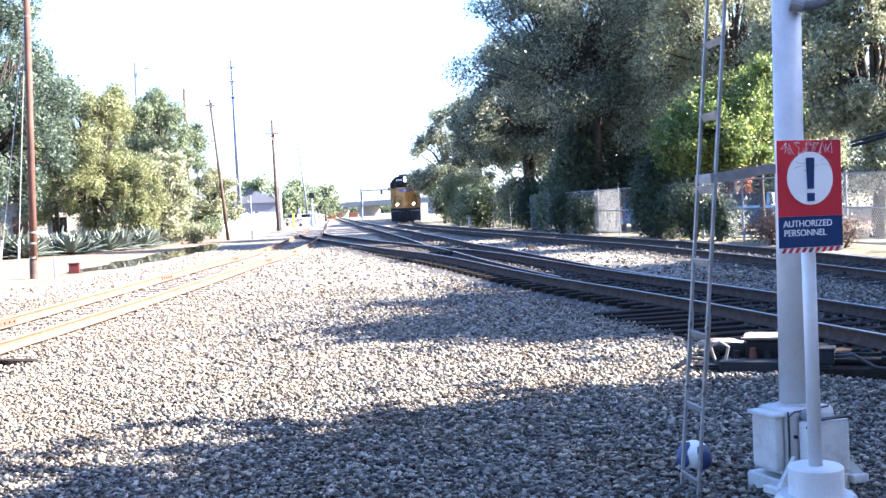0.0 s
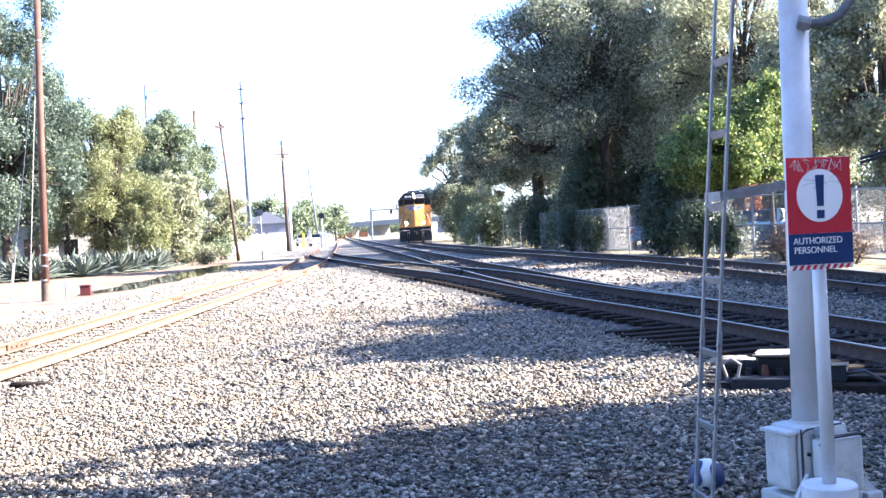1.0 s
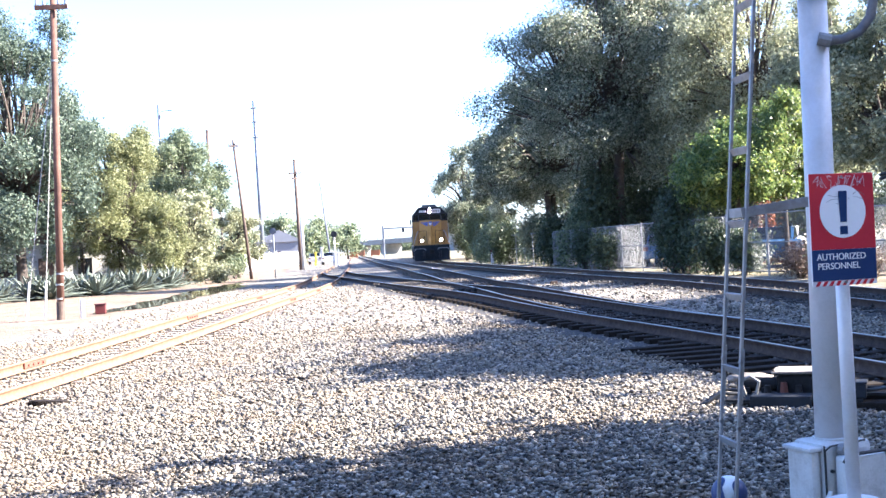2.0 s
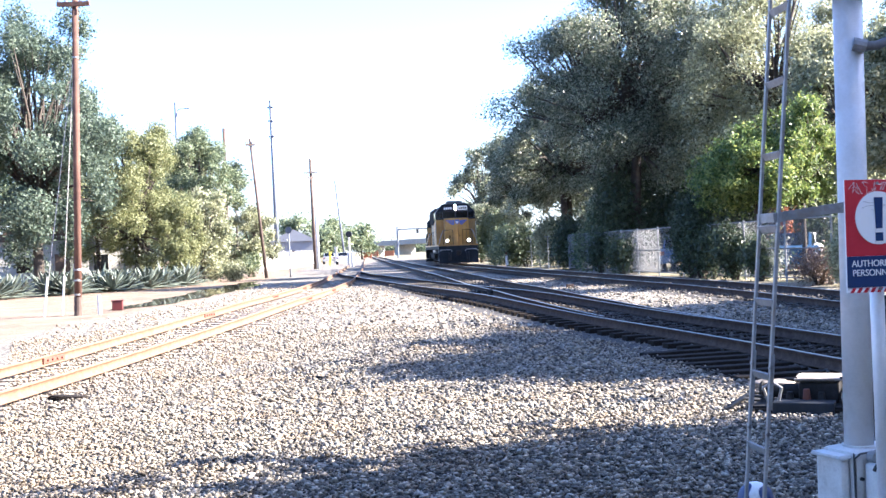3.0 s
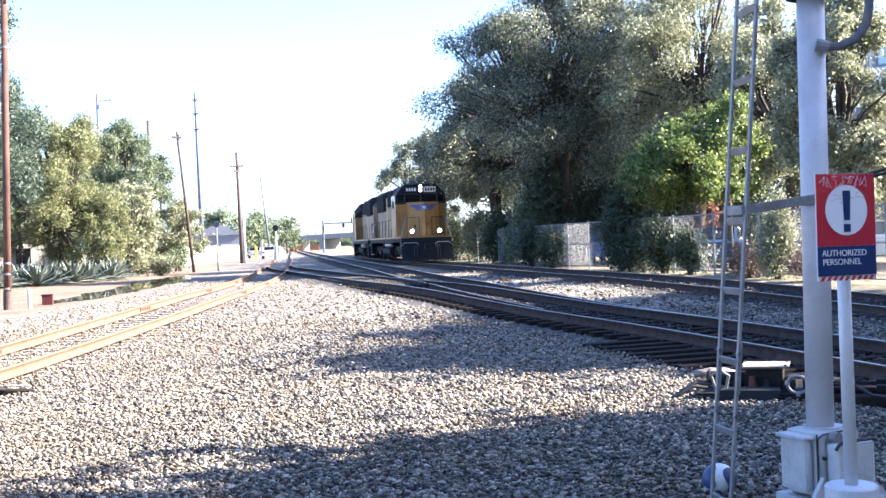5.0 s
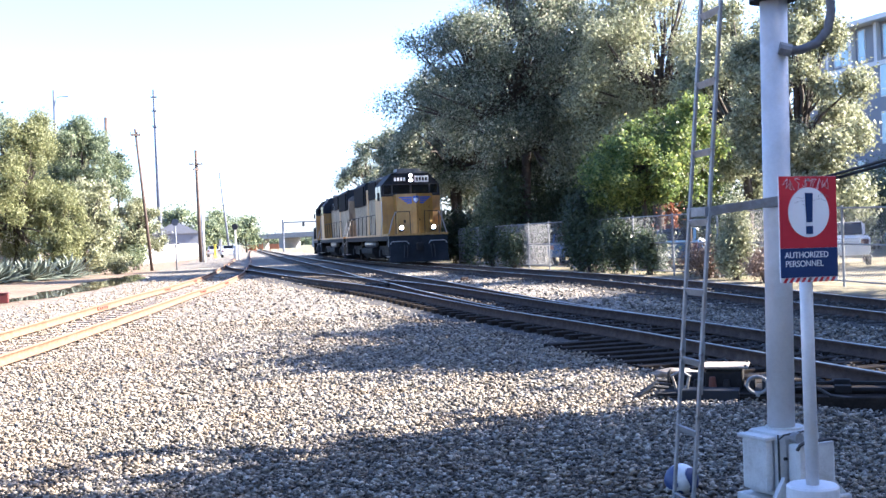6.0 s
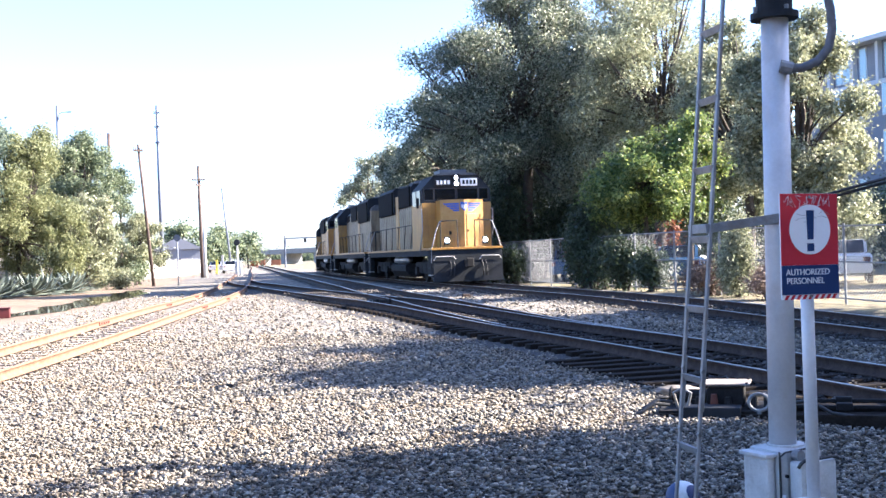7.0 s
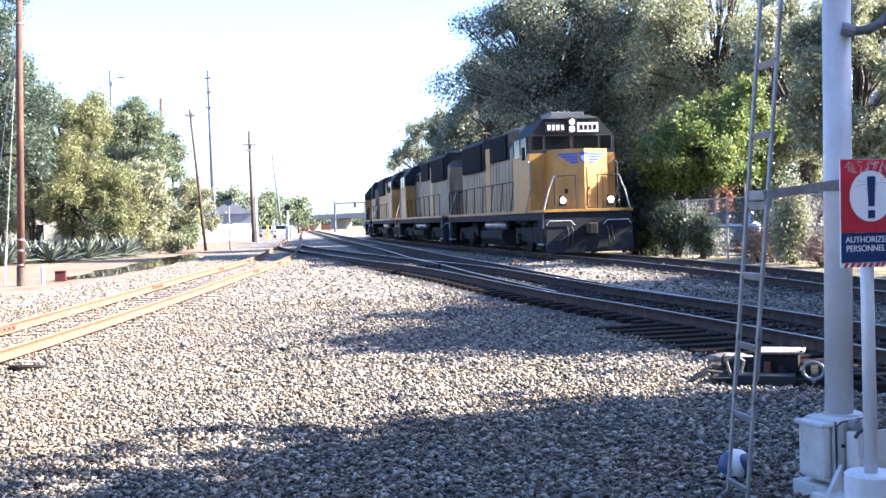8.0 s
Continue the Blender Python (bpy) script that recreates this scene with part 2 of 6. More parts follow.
FENCE_METAL = material("weathered fence steel", [(0.16, 0.165, 0.17), (0.26, 0.265, 0.27)], 0.6, 0.3, scale=4)
CAR_BLUE = material("blue car paint", [(0.05, 0.11, 0.24), (0.06, 0.13, 0.27)], 0.25, 0.3, bump=0.0)
CAR_SILVER = material("silver car paint", [(0.4, 0.41, 0.43), (0.46, 0.47, 0.49)], 0.25, 0.5, bump=0.0)
CAR_WHITE = material("white car paint", [(0.7, 0.7, 0.7), (0.76, 0.76, 0.76)], 0.25, 0.0, bump=0.0)
TYRE = material("tyre rubber", [(0.012, 0.012, 0.012), (0.025, 0.025, 0.025)], 0.85)
WATER = material("muddy water", [(0.035, 0.028, 0.02), (0.05, 0.04, 0.03)], 0.03, spec=0.6, bump=0.03, depth=0.005, scale=1.5, fine=6)
WIRE = material("black cable", [(0.01, 0.01, 0.01), (0.02, 0.02, 0.02)], 0.6)
BALL_WHITE = material("white ball leather", [(0.6, 0.6, 0.58), (0.72, 0.72, 0.7)], 0.5, dirt=(0.4, 0.37, 0.32))
BALL_BLUE = material("navy ball panel", [(0.015, 0.03, 0.1), (0.025, 0.045, 0.14)], 0.5)
OAK = leaf_material("oak leaves", [(0.034, 0.047, 0.031), (0.098, 0.12, 0.078), (0.208, 0.231, 0.153), (0.52, 0.52, 0.377)], 0.55, 0.35)
OLIVE = leaf_material("olive grey leaves", [(0.067, 0.078, 0.044), (0.174, 0.188, 0.107), (0.295, 0.306, 0.182), (0.483, 0.483, 0.303)], 0.4)
LIME = leaf_material("bright green leaves", [(0.027, 0.048, 0.015), (0.076, 0.119, 0.032), (0.162, 0.215, 0.053), (0.344, 0.365, 0.096)], 0.45)
YELLOWING = leaf_material("yellowing leaves", [(0.053, 0.066, 0.029), (0.14, 0.155, 0.065), (0.217, 0.23, 0.099), (0.308, 0.315, 0.156)], 0.45, 0.6)
GREY_GREEN = leaf_material("grey-green leaves", [(0.039, 0.056, 0.033), (0.105, 0.136, 0.077), (0.186, 0.223, 0.122), (0.297, 0.327, 0.186)], 0.4, 0.6)
EUCALYPT = leaf_material("blue-green eucalyptus leaves", [(0.024, 0.04, 0.03), (0.06, 0.088, 0.062), (0.11, 0.145, 0.1), (0.18, 0.215, 0.15)], 0.4, 0.6)
DARK_GREEN = leaf_material("dark green leaves", [(0.018, 0.03, 0.016), (0.046, 0.066, 0.033), (0.1, 0.125, 0.066)], 0.4)
AGAVE = material("blue-green agave", [(0.045, 0.058, 0.046), (0.09, 0.108, 0.084), (0.15, 0.17, 0.13)], 0.6, scale=3, fine=15)
RUST_LEAF = leaf_material("rusty dry leaves", [(0.09, 0.03, 0.015), (0.2, 0.07, 0.03), (0.3, 0.13, 0.05)], 0.3)
DRY = leaf_material("dry weed stalks", [(0.07, 0.045, 0.034), (0.14, 0.096, 0.07), (0.24, 0.175, 0.13)], 0.2)


def glass_material(name, tint, rough=0.05):
    m = bpy.data.materials.new(name)
    m.use_nodes = True
    b = m.node_tree.nodes["Principled BSDF"]
    b.inputs["Base Color"].default_value = (*tint, 1)
    b.inputs["Roughness"].default_value = rough
    b.inputs["Metallic"].default_value = 0.0
    b.inputs["Specular IOR Level"].default_value = 0.9
    return m


# pale blue base colour stands in for sky reflected in the panes
WINDOW = glass_material("sky-tinted window glass", (0.32, 0.44, 0.48))
DARK_GLASS = glass_material("dark cab glass", (0.006, 0.007, 0.009), 0.12)
DARK_GLASS.node_tree.nodes["Principled BSDF"].inputs["Specular IOR Level"].default_value = 0.35


# ---- building helpers ----
def part(name, bm, mat, parent=None, label="", smooth=False):
    me = bpy.data.meshes.new(name)
    bm.to_mesh(me)
    bm.free()
    me.materials.append(mat)
    if smooth:
        me.polygons.foreach_set("use_smooth", [True] * len(me.polygons))
    ob = new(name, me)
    if parent is not None:
        ob.parent = parent
    if label:
        tagged(ob, label)
    return ob


def thing(name, label, category, group="", kind="", m=None):
    ob = tagged(new(name), label, category, group, kind)
    if m is not None:
        ob.matrix_basis = m
    return ob


def box(bm, x0, x1, y0, y1, z0, z1, m=None, bevel=0.0):
    r = bmesh.ops.create_cube(bm, size=1, matrix=Matrix.LocRotScale(((x0 + x1) / 2, (y0 + y1) / 2, (z0 + z1) / 2), None, (x1 - x0, y1 - y0, z1 - z0)))
    if bevel:
        edges = list({e for v in r["verts"] for e in v.link_edges})
        r = bmesh.ops.bevel(bm, geom=edges, offset=bevel, segments=2, affect="EDGES", profile=0.6)
    if m is not None:
        bmesh.ops.transform(bm, matrix=m, verts=list({v for v in r["verts"]}))
    return bm


def bx(*a, **k):
    return box(bmesh.new(), *a, **k)


def tube(bm, points, radii, n=8, caps=True):
    """A round bar through the points, with a radius at each."""
    points = [Vector(p) for p in points]
    if isinstance(radii, (int, float)):
        radii = [radii] * len(points)
    rings, up = [], None
    for i, p in enumerate(points):
        d = (points[min(i + 1, len(points) - 1)] - points[max(i - 1, 0)]).normalized()
        if up is None:
            up = d.orthogonal().normalized()
        up = (up - d * up.dot(d)).normalized()
        side = d.cross(up)
        rings.append([bm.verts.new(p + radii[i] * (math.cos(2 * math.pi * k / n) * up + math.sin(2 * math.pi * k / n) * side)) for k in range(n)])
    for a, b in zip(rings, rings[1:]):
        for k in range(n):
            bm.faces.new((a[k], a[(k + 1) % n], b[(k + 1) % n], b[k]))
    if caps:
        bm.faces.new(rings[0][::-1])
        bm.faces.new(rings[-1])
    return bm


def tb(points, radii, n=8):
    return tube(bmesh.new(), points, radii, n)


def prism(outline, y0, y1, axis="y", bm=None):
    """A flat outline of (a, b) pushed from y0 to y1: along y the outline lies in x and z, along x in y and z, along z in x and y."""
    bm = bm or bmesh.new()
    place = {"y": lambda a, b, c: (a, c, b), "x": lambda a, b, c: (c, a, b), "z": lambda a, b, c: (a, b, c)}[axis]
    front = [bm.verts.new(place(a, b, y0)) for a, b in outline]
    back = [bm.verts.new(place(a, b, y1)) for a, b in outline]
    n = len(outline)
    bm.faces.new(front)
    bm.faces.new(back[::-1])
    for i in range(n):
        bm.faces.new((front[i], back[i], back[(i + 1) % n], front[(i + 1) % n]))
    bmesh.ops.recalc_face_normals(bm, faces=bm.faces)
    return bm


def numpy_mesh(name, verts, faces, mat):
    """A mesh from arrays of vertices and of faces that all have one number of corners."""
    me = bpy.data.meshes.new(name)
    k = faces.shape[1]
    me.vertices.add(len(verts))
    me.vertices.foreach_set("co", np.ascontiguousarray(verts, dtype=np.float32).ravel())
    me.loops.add(faces.size)
    me.loops.foreach_set("vertex_index", np.ascontiguousarray(faces, dtype=np.int32).ravel())
    me.polygons.add(len(faces))
    me.polygons.foreach_set("loop_start", np.arange(0, faces.size, k, dtype=np.int32))
    me.update(calc_edges=True)
    me.materials.append(mat)
    return me


def letters(name, text, size, mat, parent, m, label="", spacing=1.0):
    cu = bpy.data.curves.new(name, "FONT")
    cu.body, cu.size, cu.extrude, cu.align_x, cu.align_y, cu.space_character = text, size, 0.002, "CENTER", "CENTER", spacing
    tmp = new(name, cu)
    bpy.context.view_layer.update()
    me = bpy.data.meshes.new_from_object(tmp.evaluated_get(bpy.context.evaluated_depsgraph_get()))
    bpy.data.objects.remove(tmp)
    me.materials.clear()
    me.materials.append(mat)
    ob = new(name, me)
    ob.parent = parent
    ob.matrix_basis = m
    if label:
        tagged(ob, label)
    return ob


# ---- lie of the land and tracks ----
def ease(a, b, x):
    k = min(1.0, max(0.0, (x - a) / (b - a)))
    return k * k * (3 - 2 * k)


def land(x, y):
    return 0.35 * ease(13, 34, y)


def dip(x, y):
    """The gravel lies lower along the turnout and the siding, so that rails and sleeper ends stand proud."""
    x, y = np.asarray(x, float), np.asarray(y, float)
    px, py = np.array(CROSSOVER).T
    gap = 0.92 * np.abs(x - np.interp(y, py, px))
    sx, sy = np.array(SIDING).T
    side = np.abs(x - np.interp(y, sy, sx))
    return 0.1 * np.clip((2.3 - gap) / 0.9, 0, 1) * np.clip((42 - y) / 10, 0, 1) + 0.045 * np.clip((2.0 - side) / 0.8, 0, 1) * np.clip((50 - y) / 10, 0, 1)


def rail_top(y):
    return land(0, y) + 0.17


def curve_through(points, step=1.0):
    """Points about a step apart on a smooth line through the given ones."""
    p = [Vector((*q, 0)) for q in points]
    p = [2 * p[0] - p[1], *p, 2 * p[-1] - p[-2]]
    out = []
    for i in range(1, len(p) - 2):
        n = max(1, int((p[i + 1] - p[i]).length / step))
        for k in range(n):
            t = k / n
            a, b, c, d = p[i - 1], p[i], p[i + 1], p[i + 2]
            out.append(0.5 * (2 * b + (c - a) * t + (2 * a - 5 * b + 4 * c - d) * t * t + (3 * b - a - 3 * c + d) * t ** 3))
    out.append(p[-2])
    return out


SIDING = [(-7.2, -30), (-7.5, 0), (-7.75, 15), (-7.8, 20), (-7.85, 26), (-8.0, 30), (-8.35, 35), (-8.85, 40), (-10.1, 50), (-11.7, 60), (-14.25, 75), (-18.6, 100), (-27.6, 150), (-54, 300)]
CROSSOVER = [(11.2, -10), (7.6, 4), (5.7, 11), (5.15, 13), (4.58, 15), (3.6, 18), (2.62, 20.5), (1.55, 23), (0.46, 26), (-0.88, 30), (-2.6, 35), (-4.3, 40), (-7.4, 50), (-9.5, 57), (-11.9, 65), (-14.1, 74.2)]
MIDDLE = [(3.6, 18), (2.66, 20.5), (1.72, 23), (0.75, 26), (-0.35, 30), (-1.45, 35), (-2.5, 40), (-4.3, 50), (-6.2, 60), (-9.1, 75), (-14.0, 100), (-23.6, 150), (-52, 300)]
MAIN = [(17.8, -15), (13.2, 2), (10.3, 12), (8.75, 17), (6.98, 23), (6.1, 26), (4.85, 30), (3.5, 35), (2.3, 40), (0.0, 50), (-2.3, 60), (-5.55, 75), (-8.65, 90), (-10.5, 100), (-12.1, 112), (-14.0, 130), (-16.3, 150), (-34, 300)]


def offset_line(line, d):
    out = []
    for i, p in enumerate(line):
        t = (line[min(i + 1, len(line) - 1)] - line[max(i - 1, 0)]).normalized()
        out.append(p + Vector((t.y, -t.x, 0)) * d)
    return out


RAIL_FOOT = [(-0.07, 0), (0.07, 0), (0.07, 0.012), (0.015, 0.03), (0.01, 0.125), (0.034, 0.135), (0.036, 0.158), (-0.036, 0.158), (-0.034, 0.135), (-0.01, 0.125), (-0.015, 0.03), (-0.07, 0.012)]
RAIL_HEAD = [(-0.018, 0.158), (0.018, 0.158), (0.012, 0.165), (-0.012, 0.165)]


def sweep(line, profile, mat, name, parent, base=land, lift=0.0):
    verts, faces, n = [], [], len(profile)
    for i, p in enumerate(line):
        t = (line[min(i + 1, len(line) - 1)] - line[max(i - 1, 0)]).normalized()
        s = Vector((t.y, -t.x, 0))
        z = base(p.x, p.y) + lift
        verts += [(p.x + s.x * a, p.y + s.y * a, z + b) for a, b in profile]
    for i in range(len(line) - 1):
        faces += [(i * n + k, i * n + (k + 1) % n, (i + 1) * n + (k + 1) % n, (i + 1) * n + k) for k in range(n)]
    me = numpy_mesh(name, np.array(verts), np.array(faces), mat)
    ob = new(name, me)
    ob.parent = parent
    return ob


tie_mesh = {}


def tie_data(length, mat):
    key = (round(length, 2), mat.name)
    if key not in tie_mesh:
        bm = bx(-length / 2, length / 2, -0.115, 0.115, -0.17, 0.0, bevel=0.012)
        me = bpy.data.meshes.new("sleeper")
        bm.to_mesh(me)
        bm.free()
        me.materials.append(mat)
        tie_mesh[key] = me
    return tie_mesh[key]


def track(name, points, label, steel, head, ties, lengths=lambda y: 2.6, tie_mat=None, tie_lift=0.008, ends=((-99, 999), (-99, 999)), shift=lambda y: 0.0):
    t = thing(name, label, "railway track", kind="structure")
    line = curve_through(points)
    for side, (a, b) in zip((-0.755, 0.755), ends):
        one = [p for p in offset_line(line, side) if a <= p.y <= b]
        r = sweep(one, RAIL_FOOT, steel, "rail", t)
        sweep(one, RAIL_HEAD, head, "rail_head", r)
    run, k = 0.0, 0
    for p, q in zip(line, line[1:]):
        d = q - p
        while run < d.length:
            c = p + d * (run / d.length)
            if ties[0] < c.y < ties[1]:
                dat = tie_data(lengths(c.y), tie_mat or TIE)
                ob = new("sleeper", dat)
                ob.parent = t
                u = d.normalized()
                s = shift(c.y)
                k += 1
                ob.matrix_basis = Matrix.Translation((c.x + u.y * s, c.y - u.x * s, land(c.x, c.y) + tie_lift)) @ Matrix.Rotation(math.atan2(u.y, u.x) - math.pi / 2 + 0.012 * math.sin(k * 7.3), 4, "Z")
            run += 0.52
        run -= d.length
    return t, line


# ---- ground ----
def ground():
    def axis(a, b, step, far):
        mid = np.arange(a, b + step / 2, step)
        out, s = [], step
        x = b
        while x < far:
            s *= 1.35
            x += s
            out.append(x)
        lo, s, x = [], step, a
        while x > -far:
            s *= 1.35
            x -= s
            lo.append(x)
        return np.array(lo[::-1] + list(mid) + out)
    xs, ys = axis(-30, 24, 0.5, 3500), axis(-5, 70, 0.5, 3500)
    gx, gy = np.meshgrid(xs, ys)
    k = np.clip((gy - 13) / 21, 0, 1)
    gz = 0.35 * k * k * (3 - 2 * k)
    near = (np.abs(gx) < 40) & (gy > -5) & (gy < 70)
    rng = np.random.default_rng(3)
    gz = gz + near * rng.uniform(-0.012, 0.006, gz.shape) - dip(gx, gy)
    n, m = len(xs), len(ys)
    i = np.arange(n * m).reshape(m, n)
    faces = np.stack([i[:-1, :-1], i[:-1, 1:], i[1:, 1:], i[1:, :-1]], -1).reshape(-1, 4)
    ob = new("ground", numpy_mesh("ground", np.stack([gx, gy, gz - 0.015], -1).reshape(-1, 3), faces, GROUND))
    tagged(ob, "grey crushed stone and sandy earth of the railway yard", "ground", kind="structure")


ground()


def stones(name, label, count, where, size, mat, seed, lift=0.0):
    """Loose broken stones, scattered by where(rng, n), which gives their x and y."""
    rng = np.random.default_rng(seed)
    x, y = where(rng, count)
    n = len(x)
    base = np.array([(1, 0, 0), (-1, 0, 0), (0, 1, 0), (0, -1, 0), (0, 0, 1), (0, 0, -1)], float) * 0.62
    tris = np.array([(0, 2, 4), (2, 1, 4), (1, 3, 4), (3, 0, 4), (2, 0, 5), (1, 2, 5), (3, 1, 5), (0, 3, 5)])
    s = size * rng.uniform(0.45, 1.75, (n, 1, 1)) * rng.uniform(0.5, 1.35, (n, 1, 3))
    v = (base[None] + rng.uniform(-0.22, 0.22, (n, 6, 3))) * s * rng.uniform(0.75, 1.2, (n, 6, 1))
    q = rng.normal(size=(n, 4))
    q /= np.linalg.norm(q, axis=1, keepdims=True)
    w, a, b, c = q.T
    rot = np.stack([np.stack([1 - 2 * (b * b + c * c), 2 * (a * b - c * w), 2 * (a * c + b * w)], -1),
                    np.stack([2 * (a * b + c * w), 1 - 2 * (a * a + c * c), 2 * (b * c - a * w)], -1),
                    np.stack([2 * (a * c - b * w), 2 * (b * c + a * w), 1 - 2 * (a * a + b * b)], -1)], 1)
    v = np.einsum("nij,nkj->nki", rot, v) * (1.0, 1.0, 0.62)
    k = np.clip((y - 13) / 21, 0, 1)
    z = 0.35 * k * k * (3 - 2 * k) + lift + rng.uniform(-0.028, 0.03, n) - dip(x, y)
    v += np.stack([x, y, z], -1)[:, None]
    f = tris[None] + 6 * np.arange(n)[:, None, None]
    ob = new(name, numpy_mesh(name, v.reshape(-1, 3), f.reshape(-1, 3), mat))
    tagged(ob, label, "gravel", kind="stuff")


def wedge(y0, y1, power=1.0):
    def where(rng, n):
        y = y0 + (y1 - y0) * rng.uniform(0, 1, n) ** power
        x = y * rng.uniform(-0.5, 0.53, n) + 0.2
        edge = -11.2 - 0.18 * np.maximum(y - 36, 0) + rng.normal(0, 0.5, n)
        keep = (x > edge) & (x < 13.4 - 0.22 * y)
        for line, half in ((CROSSOVER, 1.05), (MIDDLE, 1.1), (MAIN, 1.35)):
            px, py = np.array(line).T
            gap = np.abs(x - np.interp(y, py, px)) - half - (0.4 * (y < 16.5) if line is CROSSOVER else 0.0) - 0.25 * rng.normal(size=n)
            keep &= (gap > 0) | (y > py.max()) | (y < py.min())
        return x[keep], y[keep]
    return where


stones("gravel", "loose grey crushed stone covering the yard", 104000, wedge(6.1, 13, 1.0), 0.0295, BALLAST, 1)
stones("gravel", "loose grey crushed stone covering the yard", 62000, wedge(12.5, 24, 1.0), 0.036, BALLAST, 2)
stones("gravel", "loose grey crushed stone between the tracks", 26000, wedge(23, 52, 1.25), 0.052, BALLAST, 4)


# ---- tracks ----
def bed(name, points, half, y0, y1):
    line = [p for p in curve_through(points) if y0 <= p.y <= y1]
    verts, faces = [], []
    for i, p in enumerate(line):
        t = (line[min(i + 1, len(line) - 1)] - line[max(i - 1, 0)]).normalized()
        w = half + 0.25 * noise.noise((p.x * 0.7, p.y * 0.7, 3.1))
        for a, h in ((-w - 0.3, -0.02), (-w, 0.006), (0, 0.01), (w, 0.006), (w + 0.3, -0.02)):
            verts.append((p.x + t.y * a, p.y - t.x * a, land(p.x, p.y) + h - float(dip(p.x + t.y * a, p.y - t.x * a))))
    for i in range(len(line) - 1):
        faces += [(i * 5 + k, i * 5 + k + 1, i * 5 + k + 6, i * 5 + k + 5) for k in range(4)]
    ob = new(name, numpy_mesh(name, np.array(verts), np.array(faces), BED))
    tagged(ob, "oily ballast bed under the railway track, darkened for shade", "track bed", kind="structure")


# turnout bed widened as dark ground where the rail's shade lies
bed("track_bed", CROSSOVER[3:], 1.45, 5, 72)
bed("track_bed", MIDDLE, 1.25, 24, 300)
bed("track_bed", MAIN[1:], 1.35, 2, 300)


def along(points, y0, y1, half):
    line = np.array([(p.x, p.y) for p in curve_through(points) if y0 <= p.y <= y1])

    def where(rng, n):
        i = rng.integers(0, len(line) - 1, n)
        p = line[i] + (line[i + 1] - line[i]) * rng.uniform(0, 1, (n, 1))
        return p[:, 0] + rng.uniform(-half, half, n), p[:, 1]
    return where


stones("gravel", "oily crushed stone between the rails, darkened for shade", 14000, along(CROSSOVER, 8, 45, 1.0), 0.05, DARK_BALLAST, 5, 0.065)
stones("gravel", "oily crushed stone between the rails, darkened for shade", 6000, along(MIDDLE, 24, 60, 1.3), 0.07, DARK_BALLAST, 7, 0.01)
stones("gravel", "oily crushed stone between the rails, darkened for shade", 9000, along(MAIN, 12, 50, 1.4), 0.06, DARK_BALLAST, 6, 0.01)

# strip of oily stone whose dark colour also stands for the rail's shade
stones("gravel", "oily crushed stone beside the rails, darkened as rail shade", 3500, along(CROSSOVER, 9, 16.5, 1.5), 0.05, DARK_BALLAST, 8, 0.005)
siding, siding_line = track("track_siding", SIDING, "rusty siding track with dull rails half sunk in pale gravel", RUST, DULL_HEAD, (8, 60), tie_mat=GREY_TIE, tie_lift=-0.04)
crossover, crossover_line = track("track_crossover", CROSSOVER, "turnout track with polished rails on dark timber sleepers", BROWN_STEEL, POLISHED, (6, 66),
                                  lambda y: 3.4 if 13 < y < 19 else 2.45, tie_lift=-0.002, shift=lambda y: -0.4 if 13 < y < 19 else 0.0)
middle, middle_line = track("track_middle", MIDDLE, "through track with polished rails branching from the turnout", BROWN_STEEL, POLISHED, (30, 110), ends=((22.5, 400), (18, 400)))
main_track, main_line = track("track_main", MAIN, "main line track with brown rails under the train", BROWN_STEEL, POLISHED, (9, 100), tie_lift=0.015)


def joint_bars():
    """Rusty bars that clamp the rail ends of the siding."""
    for side, at_y in ((-0.755, 27.8), (-0.755, 36.5), (0.755, 34.0), (0.755, 41.0), (-0.755, 19.5), (-0.755, 45)):
        line = offset_line(siding_line, side)
        p = min(line, key=lambda q: abs(q.y - at_y))
        m = Matrix.Translation((p.x, p.y, land(p.x, p.y)))
        ob = part("joint_bar", bx(-0.05, 0.05, -0.4, 0.4, 0.025, 0.13, bevel=0.01), RUST_RED, siding)
        ob.matrix_basis = m
        for k in range(4):
            for s in (-1, 1):
                b = part("bolt", tb([(s * 0.045, -0.27 + k * 0.18, 0.08), (s * 0.075, -0.27 + k * 0.18, 0.08)], 0.02, 6), RUST_RED, ob)


joint_bars()


def train_line():
    return curve_through(MAIN, 0.5)


